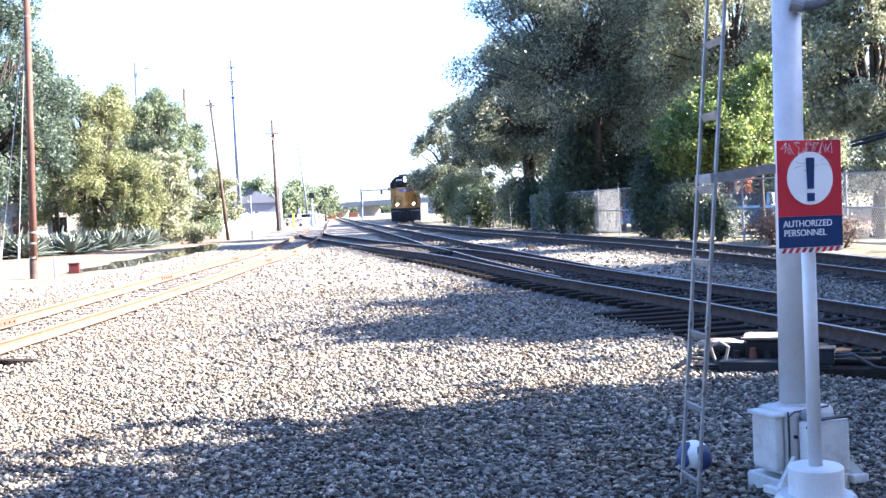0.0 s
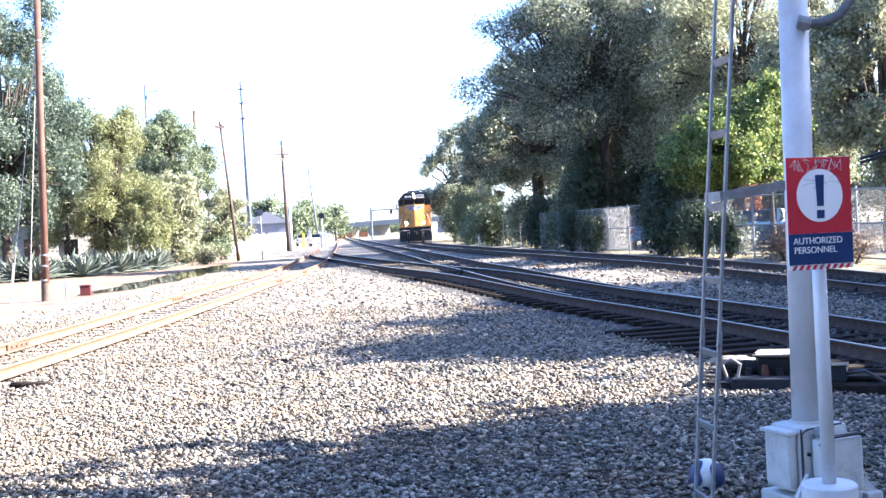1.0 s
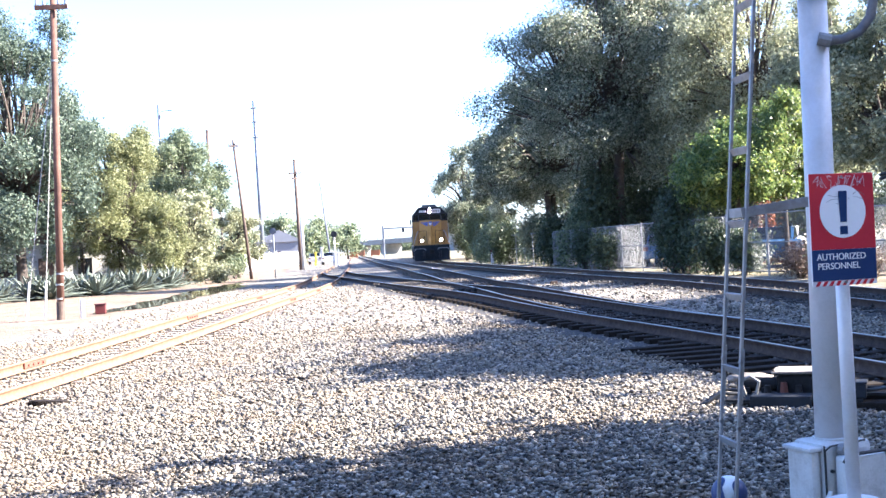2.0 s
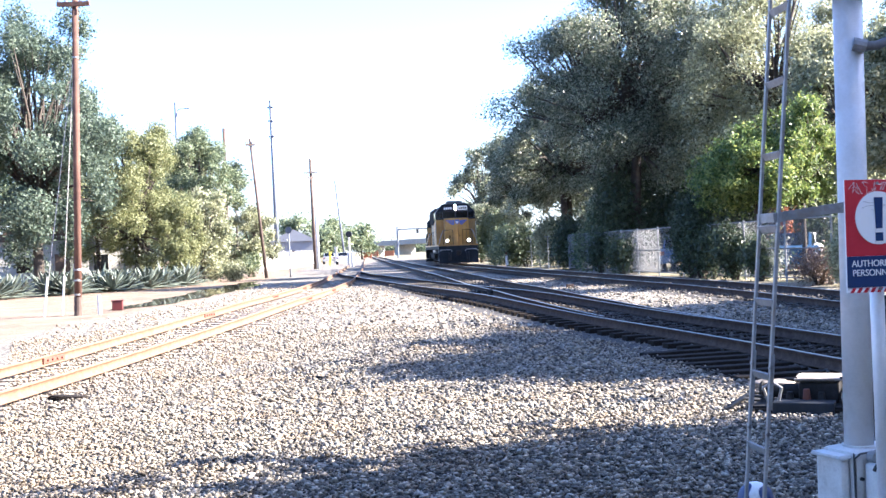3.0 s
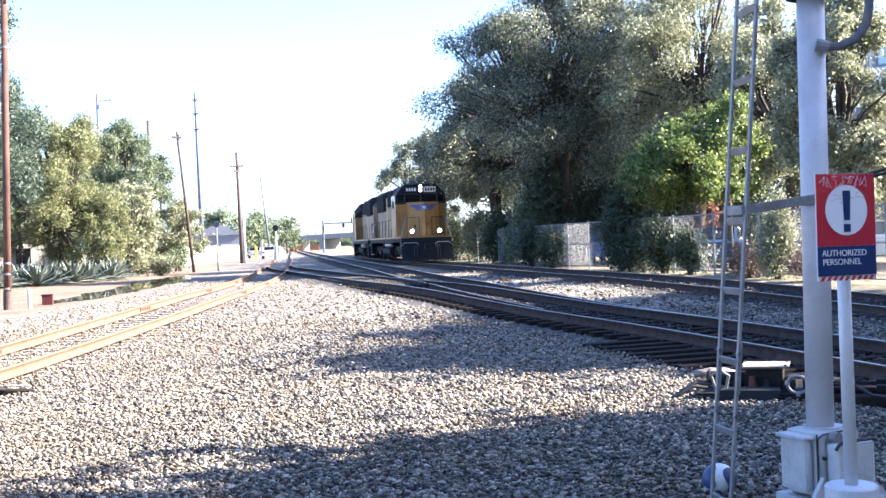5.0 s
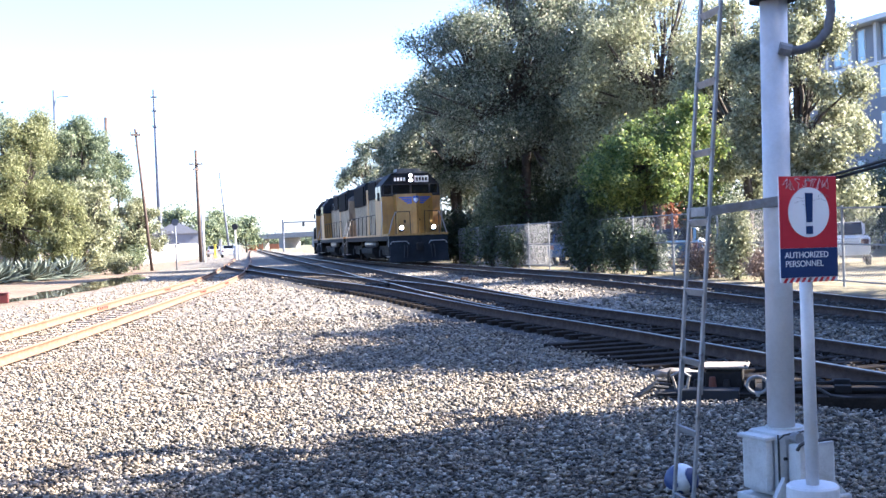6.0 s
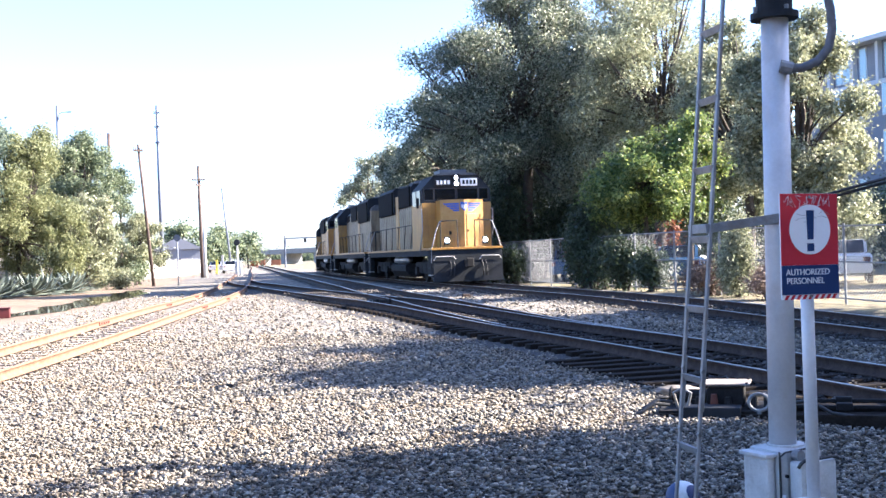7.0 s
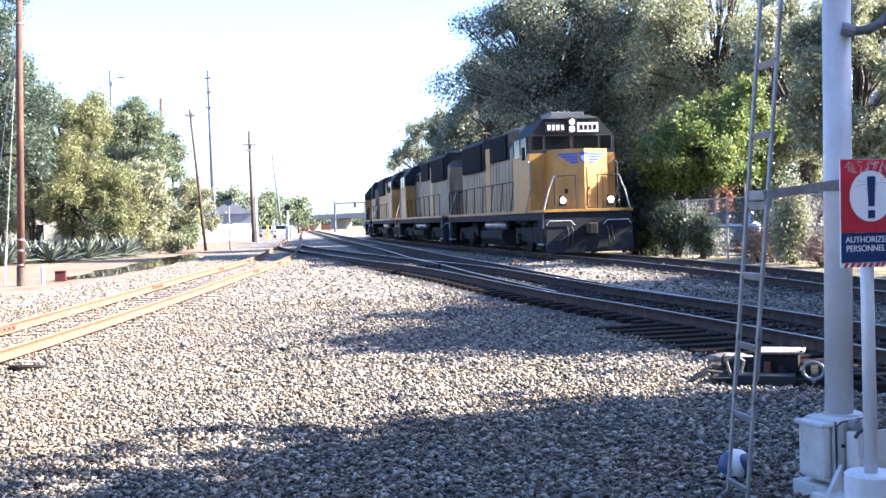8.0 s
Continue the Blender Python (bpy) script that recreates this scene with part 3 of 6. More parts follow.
# ---- signal mast with its ladder ----
def signal_mast():
    x, y = 2.045, 7.2
    t = thing("signal_mast", "silver-painted steel signal mast on a white cast base with a ladder", "signal mast", m=pose(x, y, 0))
    part("mast", tb([(-0.02, 0, 0.44), (0.02, 0, 3.2)], 0.083, 32), SILVER, t, smooth=True)
    part("mast_collar", tb([(0, 0, 0.5), (0, 0, 0.53)], 0.115, 24), WHITE_PAINT, t)
    col = part("mast_cap", tb([(0.02, 0, 3.15), (0.02, 0, 3.19), (0.02, 0, 3.19), (0.02, 0, 3.35)], [0.145, 0.145, 0.11, 0.11], 24), LOCO_GREY, t, "dark iron collar")
    for k in range(4):
        a = k * math.pi / 2 + 0.5
        part("bolt", tb([(0.13 * math.cos(a), 0.13 * math.sin(a), 3.18), (0.13 * math.cos(a), 0.13 * math.sin(a), 3.22)], 0.014, 6), GALV, col)
    part("mast_top", tb([(0.02, 0, 3.34), (0.03, 0, 5.2)], 0.07, 16), SILVER, t, smooth=True)
    # flexible conduit looping from the mast to the signal head
    arc = [(0.06, -0.07, 2.83), (0.16, -0.09, 2.835), (0.25, -0.1, 2.87), (0.315, -0.1, 2.95), (0.34, -0.1, 3.06), (0.335, -0.1, 3.18), (0.31, -0.1, 3.3), (0.27, -0.08, 3.5), (0.15, -0.03, 3.75), (0.04, 0, 3.9)]
    smooth = [(Vector(a) * (1 - k / 3) + Vector(b) * (k / 3)) for a, b in zip(arc, arc[1:]) for k in range(3)] + [Vector(arc[-1])]
    part("conduit", tb(smooth, 0.027, 12), GREY_HOSE, t, "grey flexible cable conduit", smooth=True)
    part("conduit_fitting", tb([(0.02, -0.085, 2.85), (0.09, -0.09, 2.83)], 0.04, 10), GALV, t)
    # cast base with two doors
    turn = Matrix.Translation((-0.01, 0, 0.06)) @ Matrix.Rotation(radians(28), 4, "Z")
    base = part("base_housing", bmesh.new(), WHITE_PAINT, t, "white cast-iron base housing")
    bm = bx(-0.17, 0.17, -0.15, 0.15, 0.06, 0.46, bevel=0.045)
    box(bm, -0.21, 0.21, -0.2, 0.2, -0.1, 0.055, bevel=0.012)
    box(bm, -0.34, -0.2, -0.24, -0.1, 0.0, 0.05, bevel=0.012)
    box(bm, 0.2, 0.32, -0.24, -0.1, 0.0, 0.05, bevel=0.012)
    bmesh.ops.transform(bm, matrix=turn, verts=bm.verts)
    bm.to_mesh(base.data)
    bm.free()
    for a, b in (((-0.17, -0.17), (-0.31, -0.2)), ((0.17, -0.17), (0.29, -0.2))):
        rib = prism([(0, 0.05), (0.14, 0.05), (0.0, 0.2)], -0.012, 0.012)
        bmesh.ops.transform(rib, matrix=turn @ Matrix.Translation((a[0], a[1], 0)) @ Matrix.Rotation(math.atan2(b[1] - a[1], b[0] - a[0]), 4, "Z"), verts=rib.verts)
        part("rib", rib, WHITE_PAINT, base)
    d1 = bx(-0.24, -0.172, -0.105, 0.11, 0.1, 0.42, bevel=0.025)
    box(d1, -0.26, -0.172, -0.12, 0.125, 0.415, 0.44, bevel=0.01)
    bmesh.ops.transform(d1, matrix=turn, verts=d1.verts)
    part("side_door", d1, WHITE_PAINT, base)
    for u0, v0 in ((-0.171, -0.135), (-0.171, 0.145)):
        gp = bx(u0 - 0.003, u0 + 0.003, v0 - 0.004, v0 + 0.004, 0.08, 0.45)
        bmesh.ops.transform(gp, matrix=turn, verts=gp.verts)
        part("door_gap", gp, BLACK_RUBBER, base)
    gp = tb([(-0.172, -0.14, 0.06), (-0.172, -0.14, 0.42), (-0.15, -0.163, 0.45), (0.1, -0.163, 0.46)], 0.006, 6)
    bmesh.ops.transform(gp, matrix=turn, verts=gp.verts)
    part("door_gap", gp, BLACK_RUBBER, base)
    d2 = bx(-0.13, 0.16, -0.27, -0.165, 0.08, 0.4, bevel=0.025)
    bmesh.ops.transform(d2, matrix=turn, verts=d2.verts)
    door = part("front_door", d2, WHITE_PAINT, base)
    seal = tb([(-0.145, -0.262, 0.37), (-0.135, -0.275, 0.4), (-0.1, -0.28, 0.415), (0.13, -0.28, 0.415), (0.165, -0.275, 0.4)], 0.011, 6)
    bmesh.ops.transform(seal, matrix=turn, verts=seal.verts)
    part("door_seal", seal, BLACK_RUBBER, base, "black rubber seal")
    for u, z, w in ((0.06, 0.13, 0.03), (0.0, 0.125, 0.02)):
        bar = bx(u - w / 2, u + w / 2, -0.2745, -0.2705, z - 0.008, z + 0.008)
        bmesh.ops.transform(bar, matrix=turn, verts=bar.verts)
        part("stencil_mark", bar, GREY_HOSE, door)
    for u, z in ((-0.155, 0.31), (-0.155, 0.14)):
        h = tb([(u, -0.17, z), (u, -0.155 - 0.03, z)], 0.012, 6)
        bmesh.ops.transform(h, matrix=turn, verts=h.verts)
        part("bolt", h, LOCO_GREY, base)
    lug = tb([(-0.08, -0.17, 0.43), (-0.08, -0.22, 0.43)], 0.035, 10)
    bmesh.ops.transform(lug, matrix=turn, verts=lug.verts)
    part("clamp_bolt", lug, GALV, base)
    # ladder of flat bars leaning to the mast
    def rail_at(z, side):
        return Vector(((-0.67 + 0.089 * z) + (0.058 if side else 0.0), -0.12 if side else 0.17, z))
    for side in (0, 1):
        bm = bmesh.new()
        a, b = rail_at(-0.05, side), rail_at(3.9, side)
        d = (b - a)
        box(bm, -0.03, 0.03, -0.008, 0.008, 0, d.length, bevel=0.003)
        bmesh.ops.transform(bm, matrix=Matrix.Translation(a) @ d.to_track_quat("Z", "Y").to_matrix().to_4x4(), verts=bm.verts)
        r = part("ladder_rail", bm, GALV, t, "galvanised flat-bar ladder rail")
        for z in (1.0, 0.62):
            p = rail_at(z, side)
            part("bolt", tb([p + Vector((0, -0.03, 0)), p + Vector((0, 0.02, 0))], 0.014, 8), GALV, r)
        part("splice_plate", bx(-0.036, 0.036, -0.014, -0.006, -0.16, 0.16, m=Matrix.Translation(rail_at(0.92, side)) @ d.to_track_quat("Z", "Y").to_matrix().to_4x4()), GALV, r)
    for i in range(9):
        z = 0.085 + i * 0.43
        a, b = rail_at(z, 0), rail_at(z, 1)
        bm = bmesh.new()
        d = b - a
        box(bm, -0.022, 0.022, -0.008, 0.008, 0, d.length, bevel=0.003)
        bmesh.ops.transform(bm, matrix=Matrix.Translation(a) @ d.to_track_quat("Z", "X").to_matrix().to_4x4() @ Matrix.Rotation(radians(20), 4, "Z"), verts=bm.verts)
        part("rung", bm, GALV, t)
    for a, b, name in ((rail_at(1.87, 1), Vector((-0.02, -0.1, 1.92)), "bracket"), (rail_at(1.87, 0), rail_at(1.87, 1), "bracket"), (rail_at(3.75, 1), Vector((-0.02, -0.1, 3.8)), "bracket")):
        bm = bmesh.new()
        d = b - a
        box(bm, -0.008, 0.008, -0.028, 0.028, -0.03, d.length + 0.03, bevel=0.003)
        bmesh.ops.transform(bm, matrix=Matrix.Translation(a) @ d.to_track_quat("Z", "Y").to_matrix().to_4x4(), verts=bm.verts)
        part(name, bm, GALV, t, "galvanised flat bar")
    part("clamp_band", tb([(0, 0, 1.88), (0, 0, 1.94)], 0.089, 24), GALV, t)


signal_mast()


def warning_sign():
    x, y = 1.925, 6.28
    t = thing("warning_sign", "red, white and navy warning sign on a silver post", "sign", m=pose(x, y, 0))
    part("post", tb([(0, 0, 0.3), (0, 0, 1.95)], 0.035, 20), SILVER, t, smooth=True)
    part("base_drum", tb([(0, 0, 0.22), (0, 0, 0.36), (0, 0, 0.37)], [0.138, 0.138, 0.128], 36), SILVER, t)
    part("pedestal", tb([(0, 0, -0.08), (0, 0, 0.19), (0, 0, 0.225)], [0.215, 0.212, 0.185], 36), WHITE_PAINT, t, "white painted round footing")
    w, h = 0.372, 0.558
    turn = pose(-0.006, -0.085, 1.745, 0, 0.6, 22)
    plate = part("sign_plate", bx(-w / 2, w / 2, -0.004, 0.004, -h / 2, h / 2, bevel=0.002), SIGN_WHITE, t, "thin metal plate")
    plate.matrix_basis = turn
    part("red_field", bx(-w / 2 + 0.001, w / 2 - 0.001, -0.008, -0.0042, -0.1, h / 2 - 0.001), SIGN_RED, plate)
    part("blue_field", bx(-w / 2 + 0.001, w / 2 - 0.001, -0.008, -0.0042, -0.255, -0.1005), SIGN_BLUE, plate)
    disc = [(0.132 * math.cos(2 * math.pi * k / 48), 0.088 + 0.132 * math.sin(2 * math.pi * k / 48)) for k in range(48)]
    part("white_disc", prism(disc, -0.012, -0.0082), SIGN_WHITE, plate)
    part("mark_bar", prism([(-0.024, 0.19), (0.024, 0.19), (0.018, 0.035), (-0.018, 0.035)], -0.016, -0.0122), SIGN_BLUE, plate)
    part("mark_dot", bx(-0.021, 0.021, -0.016, -0.0122, -0.027, 0.015), SIGN_BLUE, plate)
    for i in range(9):
        x0 = -0.172 + i * 0.0385
        part("stripe", prism([(x0, -0.281), (x0 + 0.018, -0.281), (min(x0 + 0.035, 0.174), -0.257), (min(x0 + 0.017, 0.174), -0.257)], -0.008, -0.0042), SIGN_RED, plate)
    letters("word_authorized", "AUTHORIZED", 0.046, SIGN_WHITE, plate, pose(-0.018, -0.0085, -0.138, 90), "white capital letters", 0.98)
    letters("word_personnel", "PERSONNEL", 0.046, SIGN_WHITE, plate, pose(-0.034, -0.0085, -0.184, 90), "white capital letters", 0.98)
    rng = random.Random(5)
    for i in range(12):
        x0 = -0.155 + i * 0.024
        pts = [(x0 + rng.uniform(-0.012, 0.03), -0.0095, 0.2 + rng.uniform(0.0, 0.07)) for _ in range(5)]
        part("scratch", tb(pts, 0.0014, 4), SCRATCH, plate)
    for i in range(6):
        x0 = rng.uniform(-0.11, 0.06)
        z0 = rng.uniform(0.12, 0.18)
        part("scratch", tb([(x0, -0.0128, z0), (x0 + 0.03, -0.0128, z0 + rng.uniform(-0.02, 0.02)), (x0 + 0.07, -0.0128, z0 + rng.uniform(-0.03, 0.02))], 0.001, 4), GREY_HOSE, plate)
    for z in (0.26, -0.265):
        part("rivet", tb([(0, -0.014, z), (0, 0.004, z)], 0.008, 8), GALV, plate)


warning_sign()


def football():
    t = thing("football", "scuffed white and navy football resting on the gravel", "ball", m=pose(1.51, 7.78, 0.085, 20, 30, 10))
    bm = bmesh.new()
    bmesh.ops.create_icosphere(bm, subdivisions=4, radius=0.112)
    part("ball_skin", bm, BALL_WHITE, t, smooth=True)
    back = pose(0, 0, 0, 20, 30, 10).to_3x3().inverted()
    for d, reach in (((0.85, -0.5, 0.1), 0.62), ((-0.88, -0.35, 0.3), 0.72), ((-0.1, -0.5, -0.86), 0.9)):
        c = back @ Vector(d).normalized()
        up = c.orthogonal().normalized()
        side = c.cross(up)
        b2 = bmesh.new()
        bmesh.ops.create_icosphere(b2, subdivisions=5, radius=0.1138)
        away = []
        for f in b2.faces:
            q = f.calc_center_median().normalized()
            a = math.atan2(q.dot(up), q.dot(side))
            if q.dot(c) < reach + 0.1 * math.cos(3 * a):
                away.append(f)
        bmesh.ops.delete(b2, geom=away, context="FACES")
        part("panel", b2, BALL_BLUE, t, smooth=True)


football()


def switch_machine():
    """The motor box that throws the points, on two long timbers."""
    t = thing("switch_machine", "dark cast-iron switch machine with a pale lid on timbers", "switch machine", m=pose(2.74, 12.2, -0.05, 0, 0, -17))
    for yy in (-0.32, 0.32):
        part("timber", bx(-0.48, 2.4, yy - 0.13, yy + 0.13, -0.1, 0.1, bevel=0.015), TIE, t)
    part("bed_plate", bx(-0.55, 0.75, -0.42, 0.42, 0.1, 0.125, bevel=0.006), UNDER, t)
    part("terminal_tray", bx(-0.3, 0.28, -0.5, -0.24, 0.0, 0.17, bevel=0.012), LOCO_GREY, t, "low dark grey tray")
    part("gear_case", bx(-0.08, 0.3, -0.16, 0.28, 0.125, 0.33, bevel=0.03), UNDER, t)
    part("lid", bx(-0.12, 0.36, -0.19, 0.3, 0.35, 0.372, bevel=0.008), GREY_TIE, t, "thin tan lid")
    part("lid_seam", bx(-0.05, 0.27, -0.13, 0.26, 0.33, 0.35), BLACK_RUBBER, t)
    part("motor", tb([(-0.46, 0.08, 0.22), (-0.1, 0.08, 0.21)], 0.075, 16), UNDER, t)
    part("motor_cap", tb([(-0.49, 0.08, 0.22), (-0.46, 0.08, 0.22)], [0.07, 0.1], 16), UNDER, t)
    for xx in (-0.42, -0.25):
        part("motor_foot", bx(xx, xx + 0.06, -0.02, 0.18, 0.12, 0.19, bevel=0.006), UNDER, t)
    for k, xx in enumerate((-0.16, 0.0, 0.14)):
        part("gland", tb([(xx, -0.2, 0.12), (xx, -0.2, 0.24 + 0.03 * (k % 2))], [0.045, 0.03], 10), RUST_RED if k == 1 else UNDER, t)
    part("bracket", bx(0.34, 0.42, -0.3, 0.3, 0.125, 0.25, bevel=0.012), UNDER, t)
    part("junction_box", bx(0.5, 0.78, -0.36, -0.1, 0.125, 0.27, bevel=0.02), LOCO_GREY, t)
    loop = [(0.46 + 0.1 * math.cos(a), -0.44, 0.22 + 0.085 * math.sin(a)) for a in (2 * math.pi * k / 16 for k in range(17))]
    part("crank_handle", tb(loop, 0.018, 8), GALV, t, "grey looped crank handle")
    part("handle_stem", bx(0.44, 0.48, -0.46, -0.36, 0.1, 0.14, bevel=0.006), GALV, t)
    part("box_cover", bx(0.49, 0.79, -0.37, -0.09, 0.27, 0.285, bevel=0.005), LOCO_GREY, t)
    part("hand_lever", tb([(-0.36, -0.3, 0.14), (-0.4, -0.34, 0.3), (-0.3, -0.36, 0.35), (-0.22, -0.36, 0.3), (-0.26, -0.34, 0.14)], 0.016, 8), GALV, t, "looped grey hand lever")
    for yy, z in ((-0.2, 0.15), (0.05, 0.18), (0.22, 0.15)):
        part("throw_rod", bx(0.6, 2.6, yy - 0.025, yy + 0.025, z - 0.015, z + 0.015, bevel=0.004), UNDER, t)
        part("clevis", bx(1.2, 1.36, yy - 0.05, yy + 0.05, z - 0.04, z + 0.04, bevel=0.012), UNDER, t)
    for k in range(3):
        yy = -0.25 + 0.25 * k
        part("cable", tb([(-0.45, yy, 0.16), (-0.6, yy - 0.05, 0.18), (-0.72, yy - 0.12, 0.1), (-0.9, yy - 0.1, 0.02)], 0.018, 8), BLACK_RUBBER, t)
    part("cable", tb([(0.78, -0.3, 0.2), (0.95, -0.42, 0.24), (1.15, -0.45, 0.12), (1.5, -0.4, 0.06)], 0.018, 8), BLACK_RUBBER, t)
    for xx in (-0.1, 0.33):
        for yy in (-0.16, 0.26):
            part("bolt", tb([(xx, yy, 0.37), (xx, yy, 0.385)], 0.014, 6), UNDER, t)


switch_machine()


def sandbag():
    t = thing("plastic_sack", "crumpled tan plastic sack lying beside the switch machine", "sack", m=pose(2.62, 13.7, 0.04, 0, 0, -10))
    bm = bmesh.new()
    bmesh.ops.create_icosphere(bm, subdivisions=3, radius=1)
    for v in bm.verts:
        v.co = Vector((v.co.x * 0.24, v.co.y * 0.14, v.co.z * 0.06)) * (1 + 0.35 * noise.noise(v.co * 2.2)) + Vector((0, 0, 0.02))
    part("sack_skin", bm, GREY_TIE, t, smooth=True)


sandbag()


def frog_plate():
    t = thing("frog_clamp", "small steel clamp assembly bolted beside the polished rail", "rail fitting", m=pose(-2.25, 33.4, land(0, 33.4), 0, 0, 15))
    part("base_plate", bx(-0.35, 0.4, -0.3, 0.3, 0.0, 0.06, bevel=0.01), BROWN_STEEL, t)
    for k in range(4):
        part("clamp", bx(-0.3 + 0.19 * k, -0.2 + 0.19 * k, -0.22, 0.22, 0.06, 0.15 + 0.02 * (k % 2), bevel=0.015), UNDER, t)


frog_plate()


def rail_post():
    t = thing("clearance_marker", "short rusty marker block beside the main track", "marker", m=pose(0.35, 37.2, land(0, 37), 0, 0, 12))
    part("block", bx(-0.12, 0.12, -0.07, 0.07, -0.02, 0.1, bevel=0.02), BROWN_STEEL, t)


rail_post()


def timber_scrap():
    t = thing("timber_offcut", "weathered dark sleeper offcut lying in the gravel", "timber", m=pose(-6.27, 14.75, -0.03, 2, 4, 12))
    bm = prism([(-0.27, -0.07), (-0.12, -0.11), (0.2, -0.1), (0.28, -0.03), (0.22, 0.09), (-0.18, 0.1)], -0.02, 0.065, "z")
    bmesh.ops.bevel(bm, geom=list(bm.edges), offset=0.018, segments=2, affect="EDGES")
    part("offcut", bm, TIE, t)


timber_scrap()


# ---- the train ----
def hood_outline(w, z0, z1, chamfer):
    return [(-w, z0), (w, z0), (w, z1 - chamfer), (w - chamfer, z1), (-w + chamfer, z1), (-w, z1 - chamfer)]


# the low nose reaches close to the front platform and the cab stands well forward
CAB_FROM, CAB_TO = (0.0, 0.5, 0.7, 1.3, 2.75, 5.0, 17.2, 20.0), (0.0, 0.5, 0.52, 1.12, 2.02, 4.4, 17.2, 20.0)


def locomotive(name, lead, hood_paint, label):
    """Local axes: the nose points to -y, rail top is z = 0."""
    t = thing(name, label, "locomotive", "locomotives of the train")
    # frame, walkway and pilots
    frame_ = part("underframe", bx(-1.5, 1.5, 0.35, 18.0, 1.18, 1.42, bevel=0.02), LOCO_GREY, t)
    part("walkway_edge", bx(-1.53, 1.53, 0.3, 18.05, 1.425, 1.51, bevel=0.01), YELLOW, t, "yellow walkway edge")
    for y0, s in ((0.3, 1), (18.05, -1)):
        plate = prism([(-1.5, 0.42), (-1.2, 0.2), (1.2, 0.2), (1.5, 0.42), (1.5, 1.2), (-1.5, 1.2)], y0, y0 + s * 0.08)
        pil = part("pilot", plate, LOCO_GREY, t)
        plow = prism([(-1.5, 0.1), (1.5, 0.1), (1.46, 0.86), (-1.46, 0.86)], y0 - s * 0.12, y0 - s * 0.04)
        part("plow_blade", plow, LOCO_GREY, pil)
        part("coupler", bx(-0.16, 0.16, min(y0 - s * 0.5, y0), max(y0 - s * 0.5, y0), 0.72, 1.02, bevel=0.04), UNDER, pil)
        part("coupler_knuckle", bx(-0.2, 0.12, min(y0 - s * 0.66, y0 - s * 0.46), max(y0 - s * 0.66, y0 - s * 0.46), 0.68, 1.06, bevel=0.05), UNDER, pil)
        for x in (-0.75, -0.6, 0.6, 0.75):
            part("air_hose", tb([(x, y0 - s * 0.06, 0.95), (x, y0 - s * 0.2, 0.8), (x * 1.03, y0 - s * 0.22, 0.5), (x * 1.05, y0 - s * 0.16, 0.32)], 0.025, 6), BLACK_RUBBER, pil)
    # corner steps and grab irons
    for x in (-1, 1):
        for y0 in (0.5, 17.3):
            steps = part("step_well", bx(min(x * 1.5, x * 1.25), max(x * 1.5, x * 1.25), y0, y0 + 0.62, 0.3, 1.42, bevel=0.02), UNDER, t)
            for z in (0.38, 0.68, 0.98, 1.25):
                part("step", bx(min(x * 1.53, x * 1.3), max(x * 1.53, x * 1.3), y0 - 0.02, y0 + 0.64, z - 0.02, z + 0.02), RAIL_PAINT if z < 0.6 else LOCO_GREY, steps)
    # nose
    nose = part("nose", prism([(-0.92, 2.75), (-0.92, 1.22), (0, 0.8), (0.92, 1.22), (0.92, 2.75)], 1.51, 3.36, "z"), YELLOW, t, "yellow low nose")
    part("nose_door", bx(0.1, 0.7, 0.925, 0.955, 1.55, 2.8, bevel=0.01), YELLOW, nose)
    for x in (0.08, 0.72):
        part("door_gap", bx(x - 0.01, x + 0.01, 0.94, 0.953, 1.55, 2.8), SEAM, nose)
    part("door_latch", bx(0.14, 0.2, 0.9, 0.93, 2.1, 2.2, bevel=0.01), UNDER, nose)
    for z in (1.75, 2.55):
        part("hinge", bx(0.68, 0.76, 0.91, 0.95, z, z + 0.12, bevel=0.01), YELLOW, nose)
    for x in (-0.72, -0.38):
        part("sand_hatch", bx(x, x + 0.26, 0.93, 0.953, 2.3, 2.5, bevel=0.01), YELLOW, nose)
    part("brake_wheel_box", bx(-0.62, -0.52, 0.9, 0.953, 2.0, 2.14, bevel=0.015), UNDER, nose)
    for s in (-1, 1):
        for k in range(4):
            z = 3.22 - 0.085 * k
            x1 = 0.84 - 0.12 * k
            part("emblem_stripe", prism([(s * 0.2, z), (s * x1, z), (s * (x1 - 0.07), z - 0.06), (s * 0.2, z - 0.06)], 0.938, 0.9495), WING_BLUE, nose, "blue emblem bar")
    for s in (-1, 1):
        part("emblem_shield", prism([(s * 0.004, 3.25), (s * 0.15, 3.25), (s * 0.15, 3.04), (s * 0.004, 2.9)], 0.915, 0.924), WING_BLUE, nose, "plain blue and pale shield")
        part("emblem_field", prism([(s * 0.004, 3.15), (s * 0.11, 3.15), (s * 0.11, 3.05), (s * 0.004, 2.95)], 0.907, 0.914), WING_WHITE, nose)
    # the nose comes to a blunt wedge, and its fittings lie on the two slanted faces
    for ob in nose.children:
        for v in ob.data.vertices:
            v.co.y += 0.4565 * abs(v.co.x) - 0.15
    # cab
    cab = part("cab", prism([(-1.52, 1.51), (1.52, 1.51), (1.52, 3.3), (-1.52, 3.3)], 2.75, 5.0), YELLOW, t, "yellow lower cab")
    upper = part("cab_upper", prism([(-1.52, 3.3), (1.52, 3.3), (1.5, 3.84), (0.98, 4.38), (0.6, 4.46), (-0.6, 4.46), (-0.98, 4.38), (-1.5, 3.84)], 2.75, 5.0), LOCO_GREY, t, "dark grey upper cab and roof")
